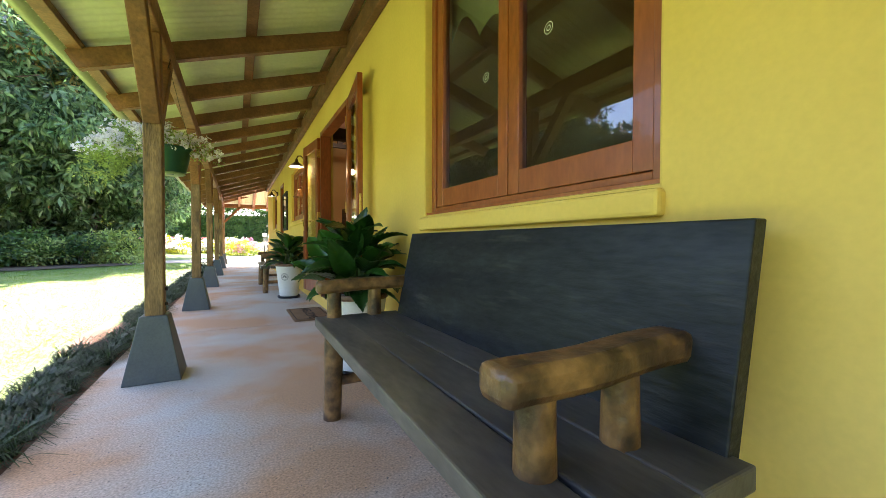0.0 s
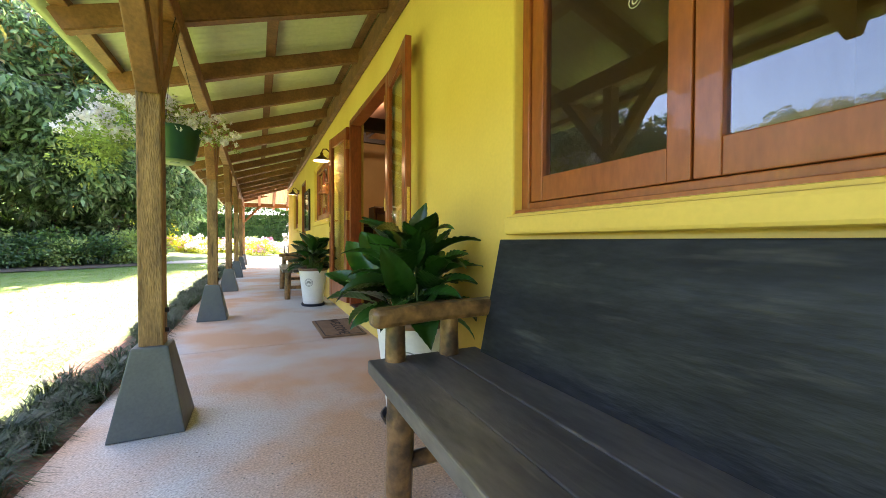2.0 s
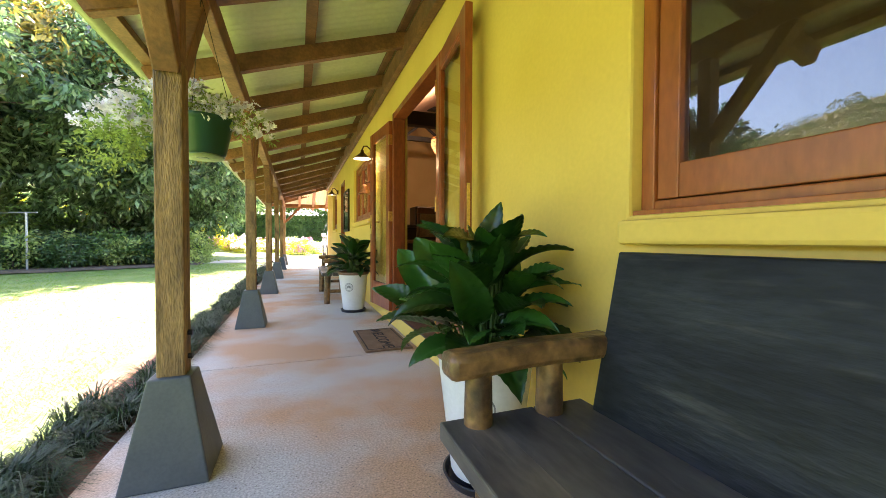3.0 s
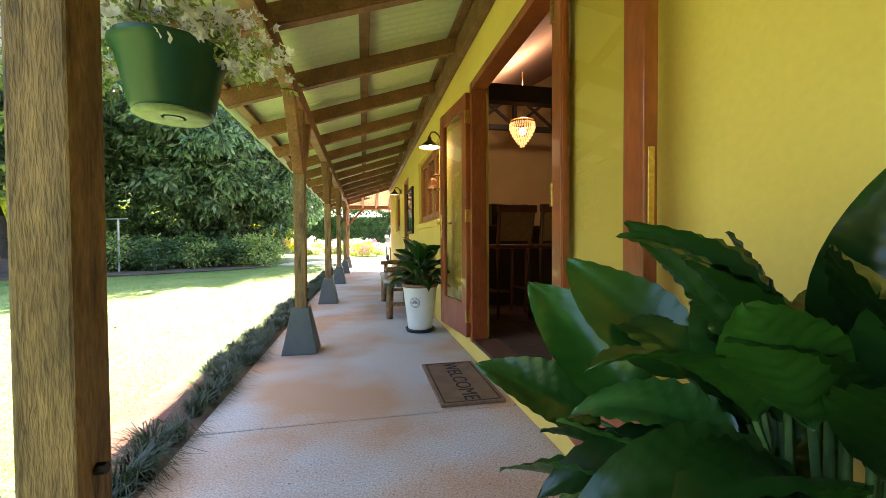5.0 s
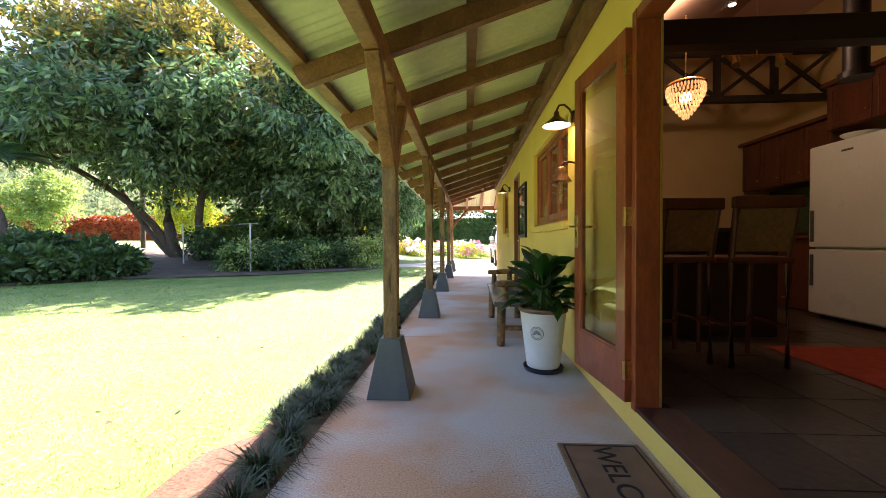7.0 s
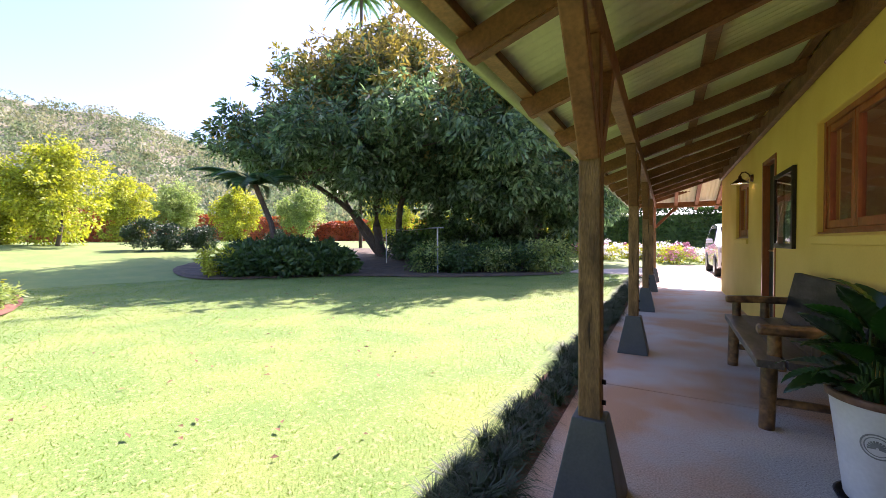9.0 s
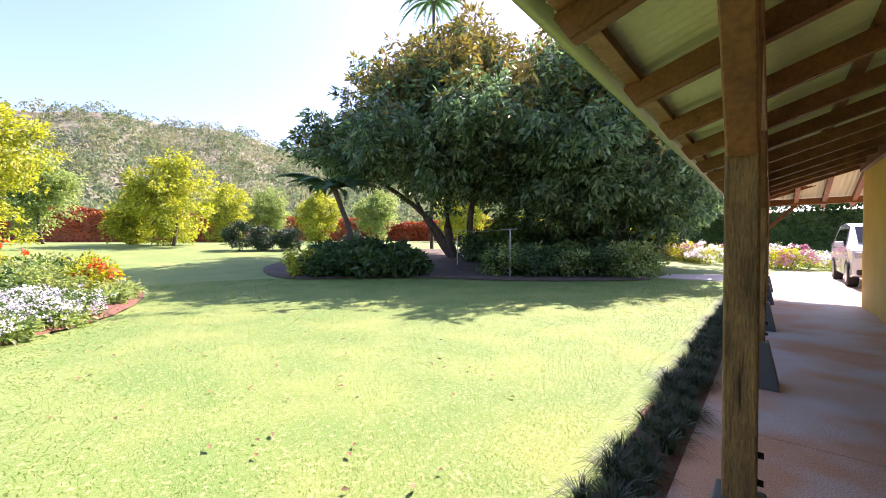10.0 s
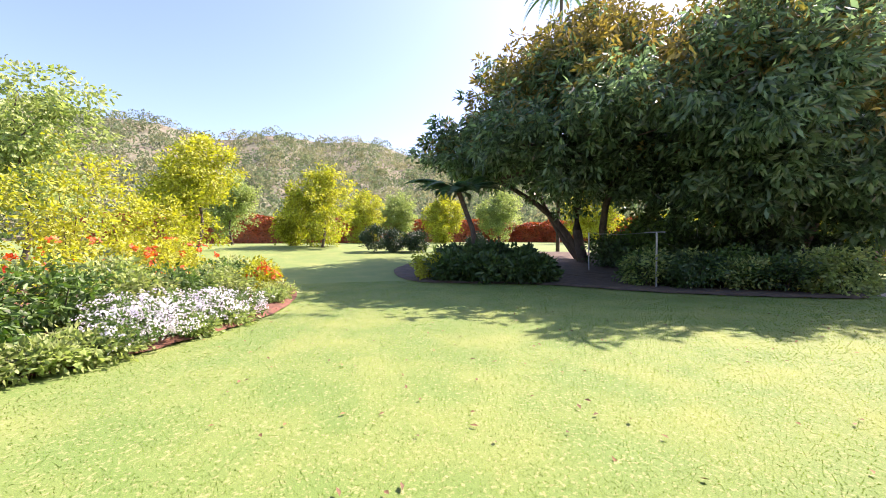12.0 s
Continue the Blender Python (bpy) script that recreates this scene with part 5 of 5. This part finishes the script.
def strap_tuft(seed, blades=110, reach=0.17, height=0.17, material=None):
    rng = np.random.default_rng(seed)
    bm = B()
    for k in range(blades):
        a = rng.random() * 2 * math.pi
        r, h = reach * (0.4 + 0.7 * rng.random()), height * (0.5 + 0.6 * rng.random())
        d, s = Vector((math.cos(a), math.sin(a), 0)), Vector((-math.sin(a), math.cos(a), 0))
        o = d * 0.03 * rng.random() + s * 0.03 * (rng.random() - 0.5)
        rows = []
        for t in (0, 0.35, 0.7, 1.0):
            c = o + d * r * t ** 1.2 + Vector((0, 0, h * (1.9 * t - 1.45 * t * t)))
            w = 0.0032 * (1 - 0.75 * t) * max(1.0, height / 0.3)
            rows.append((bm.verts.new(c - s * w), bm.verts.new(c + s * w)))
        for p, q in zip(rows, rows[1:]):
            bm.faces.new((p[0], p[1], q[1], q[0]))
    return mesh_of("strap_grass_tuft", bm, material or MONDO)


TUFTS = [strap_tuft(k) for k in range(5)]
rnd = random.Random(77)
y = -1.5
while y < 17.5:
    for x in ((0.05, -0.03, -0.11) if rnd.random() < 0.8 and not 4.5 < y < 5.7 else (0.05,)):
        ob = new("strap_grass_tuft", TUFTS[rnd.randrange(5)])
        ob.location, ob.rotation_euler = (x + rnd.uniform(-0.05, 0.04), y + rnd.uniform(-0.06, 0.06), -0.035), (0, 0, rnd.uniform(0, 6.28))
        q = rnd.uniform(0.8, 1.3)
        ob.scale = (q, q, q)
        tagged(ob, "dark green strap-leaved grass tuft edging the veranda", "grass tuft", "border grass tufts")
    y += rnd.uniform(0.10, 0.2)

# ---- lawn blades and fallen leaves ----
rng = np.random.default_rng(5)
N = 230000
u = rng.random(N)
d = 0.5 + 13.5 * u ** 1.15
ang = np.radians(rng.uniform(-18, 150, N))
gx, gy = 0.2 - d * np.sin(ang), 5.0 + d * np.cos(ang)
ok = (gx < -0.36) & ~((gx < -4.8) & (gy < 3.75 + (-gx - 5.6) * 0.66) & (gy < 7.2))
gx, gy = gx[ok], gy[ok]
pos = np.column_stack([gx, gy, rise(gx, gy) - 0.004])
way = unit(np.column_stack([rng.normal(size=(len(gx), 2)) * 0.85, np.full(len(gx), 0.75)]))
side = unit(np.cross(way, rng.normal(size=way.shape)))
sz = 0.010 + 0.010 * rng.random(len(gx))
tagged(new("lawn_blades", leaf_mesh("lawn_blades", pos, way, side, sz * (0.8 + d[ok] * 0.09), 0.0032 + 0.0009 * d[ok], [BLADES])), "short mown grass blades of the lawn", "grass", kind="stuff")
n = 330
lx, ly = rng.uniform(-11, -0.5, n), rng.uniform(4.6, 15.5, n)
pos = np.column_stack([lx, ly, rise(lx, ly) + 0.022])
way = unit(np.column_stack([rng.normal(size=(n, 2)), rng.normal(size=n) * 0.25]))
side = unit(np.cross(np.tile([0, 0, 1.0], (n, 1)) + rng.normal(size=(n, 3)) * 0.25, way))
tagged(new("fallen_leaves", leaf_mesh("fallen_leaves", pos, way, side, 0.035 + 0.045 * rng.random(n), 0.03, [DRY_LEAF])), "scattered dry brown leaves on the lawn", "leaves", kind="stuff")

# ---- garden beds ----


def bed(name, outline, label, lift=0.025, earth=SOIL):
    """A flat soil bed with a closed smooth outline, laid on the ground."""
    bm = B()
    pts = []
    n = len(outline)
    for i in range(n):
        p0, p1, p2, p3 = (Vector(outline[(i + k) % n]) for k in (-1, 0, 1, 2))
        for j in range(8):
            t = j / 8
            pts.append(0.5 * ((2 * p1) + (p2 - p0) * t + (2 * p0 - 5 * p1 + 4 * p2 - p3) * t * t + (3 * p1 - p0 - 3 * p2 + p3) * t ** 3))
    cx, cy = sum(p.x for p in pts) / len(pts), sum(p.y for p in pts) / len(pts)
    rings = []
    for f in (1.0, 0.97, 0.75, 0.5, 0.25):
        ring = []
        for k, p in enumerate(pts):
            x, y = cx + (p.x - cx) * f, cy + (p.y - cy) * f
            ring.append(bm.verts.new((x, y, ground_z(x, y) + (lift if f > 0.98 else lift + 0.05) + 0.012 * math.sin(k * 2.3))))
        rings.append(ring)
    m = len(pts)
    for a, b in zip(rings, rings[1:]):
        for k in range(m):
            bm.faces.new((a[k], a[(k + 1) % m], b[(k + 1) % m], b[k]))
    bm.faces.new(rings[-1])
    return tagged(part(name, bm, earth), label, "garden bed", kind="structure")


bed("flower_bed_soil", [(-4.7, 0.6), (-5.5, 3.0), (-6.3, 4.35), (-8.2, 6.05), (-11.2, 7.1), (-15, 7.3), (-19, 6.9), (-21, 3.0), (-17, -2), (-8, -2.5)], "red soil edge of the curving flower bed")
bed("island_bed_soil", [(-16.9, 13.0), (-14.4, 11.6), (-11.9, 11.3), (-10.4, 12.6), (-8.9, 14.2), (-5.6, 15.5), (-3.0, 17.6), (-2.5, 19.0), (-4.2, 22), (-5.8, 27), (-12, 27), (-19, 22), (-18.5, 16)], "dark soil of the island bed under the trees", earth=DARK_SOIL)


def shrub(x, y, r, h, material, label, seed, count=1500, leaf=0.11, flowers=0, petal=None, name="garden_shrub", category="shrub", clump=0.16, bloom=0.05):
    z = ground_z(x, y)
    rs = random.Random(seed)
    made = thing(name, (x, y, z), label, category)
    for _ in range(3):
        a = rs.uniform(0, 6.28)
        part("stem", tube(B(), [(0.04 * math.cos(a), 0.04 * math.sin(a), -0.02), (0.2 * r * math.cos(a), 0.2 * r * math.sin(a), h * 0.4), (0.45 * r * math.cos(a), 0.45 * r * math.sin(a), h * 0.75)], [0.018, 0.013, 0.006], 5), BARK, made)
    return flower_mass(name, (x, y, z), [(0, 0, h * 0.5, r, h * 0.52), (r * 0.3, -r * 0.2, h * 0.62, r * 0.7, h * 0.4), (-r * 0.35, r * 0.2, h * 0.4, r * 0.75, h * 0.42)],
                       count, flowers, petal, material, label, category, leaf=leaf, bloom=bloom, clump=clump, seed=seed, shell=0.55, thing_of=made)


# flower bed: white daisies in front, then greens, oranges and yellows behind
rnd = random.Random(12)
k = 100
for x, y, r, h in ((-6.3, 4.05, 0.5, 0.55), (-6.8, 4.5, 0.5, 0.6), (-7.4, 4.95, 0.5, 0.6), (-7.9, 5.4, 0.5, 0.55), (-7.0, 3.9, 0.5, 0.65), (-7.6, 4.4, 0.5, 0.65)):
    shrub(x, y, r, h, SHRUB_LEAF, "mound of white daisies in the flower bed", k, 1100, 0.06, 1400, WHITE_PETAL, "daisy_mound", "flowers", 0.09, 0.017)
    k += 1
for x, y, r, h in ((-5.55, 2.75, 0.45, 0.42), (-5.3, 2.1, 0.5, 0.45), (-5.95, 3.4, 0.42, 0.38), (-5.0, 1.4, 0.5, 0.45), (-6.3, 3.9, 0.35, 0.3), (-4.9, 0.6, 0.5, 0.45), (-5.35, 2.85, 0.35, 0.35), (-5.65, 3.3, 0.35, 0.33), (-5.95, 3.75, 0.33, 0.3), (-6.9, 4.75, 0.3, 0.26), (-7.5, 5.3, 0.3, 0.26), (-9.6, 6.2, 0.4, 0.35), (-10.6, 6.5, 0.4, 0.4)):
    shrub(x, y, r, h, PALE_LEAF, "low pale green border plant", k, 900, 0.09)
    k += 1
for x, y, r, h, m in ((-6.1, 2.5, 0.7, 1.05, SHRUB_LEAF), (-6.7, 1.7, 0.9, 1.3, SHRUB_LEAF), (-7.6, 3.1, 0.8, 1.1, SHRUB_LEAF), (-8.7, 3.6, 0.8, 1.1, PALE_LEAF), (-6.6, 0.6, 1.1, 1.5, SHRUB_LEAF), (-9.4, 4.2, 0.8, 0.9, SHRUB_LEAF), (-10.6, 5.2, 0.8, 0.9, PALE_LEAF), (-8.6, 0.9, 1.2, 1.6, PALE_LEAF), (-12.0, 5.4, 0.8, 0.95, SHRUB_LEAF), (-13.5, 5.6, 0.8, 0.9, PALE_LEAF)):
    shrub(x, y, r, h, m, "leafy green garden shrub in the flower bed", k, 2000, 0.11)
    k += 1
for x, y, r, h in ((-9.9, 2.6, 0.8, 1.5), (-11.2, 3.6, 0.8, 1.5), (-12.6, 4.2, 0.8, 1.4), (-11.2, 6.2, 0.5, 0.9), (-12.6, 6.4, 0.5, 0.9), (-14.2, 4.4, 0.9, 1.5)):
    shrub(x, y, r, h, YELLOW_LEAF, "yellow-green shrub with orange flowers", k, 1500, 0.10, 70, ORANGE_PETAL, "flowering_shrub", "shrub", 0.18, 0.07)
    k += 1
for x, y, r, h in ((-10.4, 0.6, 0.8, 1.7), (-9.0, -0.6, 0.9, 1.7)):
    shrub(x, y, r, h, SHRUB_LEAF, "green shrub with red flower heads", k, 1700, 0.12, 90, mat("red_petals", (0.6, 0.03, 0.03), None, 0.6, bump=0), "flowering_shrub", "shrub", 0.18, 0.09)
    k += 1
for x, y, r, h in ((-14.5, 1.8, 1.8, 4.0), (-17.5, 3.6, 1.4, 3.0)):
    shrub(x, y, r, h, YELLOW_LEAF, "large golden-leaved shrub behind the flower bed", k, 3600, 0.14, clump=0.3)
    k += 1
# strap-leaved clumps in the flower bed
BIG_TUFTS = [strap_tuft(40 + j, 70, 0.5, 0.75, SHRUB_LEAF) for j in range(3)]
for x, y in ((-8.4, 2.0), (-9.0, 1.6), (-7.7, 1.4), (-12.0, 4.9), (-11.4, 4.6), (-10.2, 3.9), (-22.5, 17.6), (-22.0, 18.0), (-13.6, 17.5), (-12.9, 18.0)):
    ob = new("strap_leaf_clump", BIG_TUFTS[rnd.randrange(3)])
    ob.location, ob.rotation_euler, ob.scale = (x, y, ground_z(x, y)), (0, 0, rnd.uniform(0, 6)), (1.2, 1.2, 1.25)
    tagged(ob, "clump of long green strap leaves in the garden", "plant clump", "strap leaf clumps")

# island bed: ground cover, understorey and flowers by the drive
for x, y, r, h in ((-11.6, 12.3, 0.6, 0.85), (-11.0, 12.9, 0.65, 0.9), (-10.4, 13.4, 0.65, 0.9), (-9.9, 14.0, 0.6, 0.9), (-9.4, 14.5, 0.55, 0.85), (-12.5, 13.1, 0.8, 1.05), (-11.8, 13.7, 0.8, 1.1), (-11.1, 14.3, 0.8, 1.1), (-10.4, 14.9, 0.7, 1.1), (-13.3, 13.9, 0.9, 1.15), (-12.4, 14.7, 0.9, 1.2)):
    shrub(x, y, r, h, HEDGE_LEAF, "dense dark ground cover at the bed's edge", k, 2200, 0.24, clump=0.2)
    k += 1
shrub(-12.3, 12.0, 0.7, 0.95, YELLOW_LEAF, "yellow-tipped low shrub at the bed's edge", k, 1800, 0.12)
rnd = random.Random(5)
for j in range(26):
    t = j / 25
    x, y = -6.9 + 4.1 * t + rnd.uniform(-0.3, 0.3), 15.6 + 3.0 * t + rnd.uniform(0.2, 1.4)
    shrub(x, y, rnd.uniform(0.5, 0.9), rnd.uniform(0.6, 1.2), rnd.choice([SHRUB_LEAF, HEDGE_LEAF, HEDGE_LEAF, PALE_LEAF]), "low shady shrub under the trees", 200 + j, 1200, 0.13, clump=0.22)
for j in range(17):
    x, y = rnd.uniform(-13, -3.9), rnd.uniform(20.0, 25.5)
    shrub(x, y, rnd.uniform(0.8, 1.4), rnd.uniform(1.1, 2.1), rnd.choice([SHRUB_LEAF, HEDGE_LEAF, HEDGE_LEAF]), "tall understorey shrub under the trees", 240 + j, 1700, 0.2, clump=0.35)
for j in range(22):
    x, y = -5.5 + 0.45 * j + rnd.uniform(-0.3, 0.3), 27.2 + rnd.uniform(-1.0, 3.0)
    shrub(x, y, 0.8, rnd.uniform(0.6, 1.0), rnd.choice([PALE_LEAF, YELLOW_LEAF]), "flowering border plant beside the drive", 300 + j, 900, 0.1, 420, WHITE_PETAL if j % 3 else mat("pink_petals", (0.7, 0.3, 0.4), None, 0.6, bump=0), "flowering_border", "flowers", 0.15, 0.06)

for j, (x, y, r, h) in enumerate(((-4.4, 29.2, 1.0, 2.6), (-6.8, 29.8, 1.1, 3.0), (-9.6, 30.2, 1.1, 2.8), (-12.4, 29.6, 1.1, 2.6))):
    shrub(x, y, r, h, YELLOW_LEAF, "sunlit yellow-green shrub behind the trees", 340 + j, 1700, 0.24, clump=0.4)

# drive
DRIVE = mat("pale_gravel_drive", (0.55, 0.48, 0.40), (0.48, 0.40, 0.32), 0.9, scale=3, fine=90, bump=0.4)
tagged(part("drive", box(B(), -2.4, 12, 19.25, 25.6, -0.2, -0.02), DRIVE, None, bevel=0.01), "pale sunlit gravel drive at the house's end", "drive", kind="structure")

# clothes line
cp = thing("clothes_line", (-6.25, 16.15, -0.05), "grey steel clothes line post with a cross bar", "clothes line")
GALV = mat("galvanised_steel", (0.42, 0.44, 0.44), (0.34, 0.36, 0.36), 0.45, 0.7, scale=9)
part("post", rod(B(), (0, 0, 0), (0, 0, 1.9), 0.03, n=10), GALV, cp, smooth=40)
part("cross_bar", rod(B(), (-0.55, 0.25, 1.88), (0.35, -0.16, 1.88), 0.022, n=8), GALV, cp)
part("post", rod(B(), (-4.6, 2.6, 0.25), (-4.6, 2.6, 2.0), 0.03, n=10), GALV, cp, smooth=40)
for o in (-0.45, 0.0, 0.3):
    part("line", tube(B(), [(o, -o * 0.45, 1.89), (-2.3 + o, 1.3 - o * 0.45, 1.84), (-4.6 + o, 2.6 - o * 0.45, 1.99)], 0.003, 5), GALV, cp)

cp.scale = (0.89, 0.89, 0.89)

# tree fern and palm
FERN = mat("fern_fronds", (0.07, 0.15, 0.06), (0.10, 0.19, 0.075), 0.5, bump=0, island=0.4, through_light=0.35)


def frond_plant(name, at, trunk, top, fronds, length, droop, label, category, seed, lw=0.16, lift=0.35, pairs=34, blade=0.05):
    rng = np.random.default_rng(seed)
    t = thing(name, at, label, category)
    tb = B()
    tube(tb, trunk, [0.13, 0.11, 0.10, 0.09][:len(trunk)], 9)
    part("trunk", tb, BARK, t, smooth=50)
    for k in range(fronds):
        a = 2 * math.pi * k / fronds + rng.random() * 0.3
        L_ = length * (0.8 + 0.4 * rng.random())
        up = lift + 0.5 * rng.random()
        P, W, S, LL = [], [], [], []
        n = pairs
        d, s = np.array([math.cos(a), math.sin(a), 0]), np.array([-math.sin(a), math.cos(a), 0])
        for i in range(n):
            q = (i + 1) / n
            c = np.array(top) + d * L_ * q * (1 - 0.15 * q) + np.array([0, 0, L_ * (up * q - droop * q * q)])
            for sg in (-1, 1):
                P.append(c), W.append(s * sg + d * 0.45 - np.array([0, 0, 0.25])), S.append(d), LL.append(lw * L_ * math.sin(math.pi * min(1, 0.12 + q * 0.86)))
        ob = new("frond", leaf_mesh("frond", np.array(P), unit(np.array(W)), unit(np.array(S)), np.array(LL), blade * L_, [FERN]))
        ob.parent = t


frond_plant("tree_fern", (-13.3, 15.0, 0.0), [(0, 0, -0.1), (-0.2, -0.15, 1.9), (-0.6, -0.6, 3.5)], (-0.6, -0.6, 3.55), 18, 2.5, 0.5, "tree fern with a bare trunk and arching fronds", "tree fern", 3, lw=0.2, lift=0.24, pairs=56, blade=0.036)
frond_plant("tall_palm", (-17.4, 24.6, 0.6), [(0, 0, -0.2), (0.1, 0, 8.0), (0.2, 0.1, 17.0)], (0.2, 0.1, 17.0), 13, 2.8, 0.95, "tall palm crown rising behind the shade tree", "palm tree", 4)

# ---- parked car ----
CAR_WHITE = mat("white_car_paint", (0.78, 0.79, 0.80), (0.76, 0.77, 0.78), 0.2, scale=2, bump=0, mottle=0.01, coat=0.8)
TYRE = mat("tyre_rubber", (0.02, 0.02, 0.02), None, 0.8)
DARKGLASS = mat("dark_car_glass", (0.01, 0.012, 0.014), None, 0.05, bump=0, rough_var=0.0)
car = thing("parked_car", (3.0, 20.8, -0.02), "white sport utility car parked past the house corner", "car")
side_profile = [(-2.25, 0.35), (-2.28, 0.75), (-2.15, 0.98), (-1.25, 1.10), (-0.55, 1.62), (0.2, 1.72), (1.5, 1.68), (2.05, 1.12), (2.25, 1.02), (2.28, 0.4), (1.95, 0.28), (-1.95, 0.28)]
body = B()
cols = []
for x, tuck in ((-0.92, 1), (-0.80, 0), (0.80, 0), (0.92, 1)):
    cols.append([body.verts.new((x * (0.84 if (z > 1.2 and tuck) else 1.0), y * (0.97 if tuck else 1.0), z - (0.03 if tuck and z > 1.0 else 0))) for y, z in side_profile])
m_ = len(side_profile)
for a, b in zip(cols, cols[1:]):
    for j in range(m_):
        body.faces.new((a[j], a[(j + 1) % m_], b[(j + 1) % m_], b[j]))
body.faces.new(cols[0][::-1]), body.faces.new(cols[-1])
part("body", body, CAR_WHITE, car, bevel=0.03, smooth=35)
part("windscreen", beam(B(), (0, -1.17, 1.175), (0, -0.60, 1.60), 1.42, 0.03), DARKGLASS, car)
for s in (-1, 1):
    gb = B()
    vs = [gb.verts.new((s * (0.93 - 0.14 * (z - 1.05) / 0.6), y, z)) for y, z in ((-0.95, 1.12), (-0.45, 1.55), (1.35, 1.56), (1.75, 1.14))]
    gb.faces.new(vs)
    w_ = part("side_window", gb, DARKGLASS, car)
    w_.modifiers.new("thick", "SOLIDIFY").thickness = 0.02
    part("door_mirror", box(B(), s * 0.93, s * 1.12, -0.82, -0.72, 1.06, 1.20), CAR_WHITE, car, bevel=0.03)
    part("headlight", box(B(), s * 0.55, s * 0.88, -2.275, -2.17, 0.78, 0.93), mat("headlight_glass", (0.5, 0.52, 0.55), None, 0.1, bump=0), car, bevel=0.02)
    for y in (-1.40, 1.38):
        wh = thing("wheel", (s * 0.84, y, 0.36))
        wh.parent = car
        part("tyre", rod(B(), (-0.11, 0, 0), (0.11, 0, 0), 0.36, n=28), TYRE, wh, bevel=0.03)
        part("rim", rod(B(), (-0.115, 0, 0), (0.115, 0, 0), 0.23, n=20), mat("alloy_rim", (0.5, 0.5, 0.52), None, 0.3, 0.9), wh, bevel=0.01)
part("grille", box(B(), -0.5, 0.5, -2.285, -2.2, 0.68, 0.88), BLACK_PLASTIC, car, bevel=0.02)
part("bumper", box(B(), -0.85, 0.85, -2.30, -2.15, 0.36, 0.50), BLACK_PLASTIC, car, bevel=0.03)
part("number_plate", box(B(), -0.19, 0.19, -2.315, -2.302, 0.52, 0.62), POT_WHITE, car)
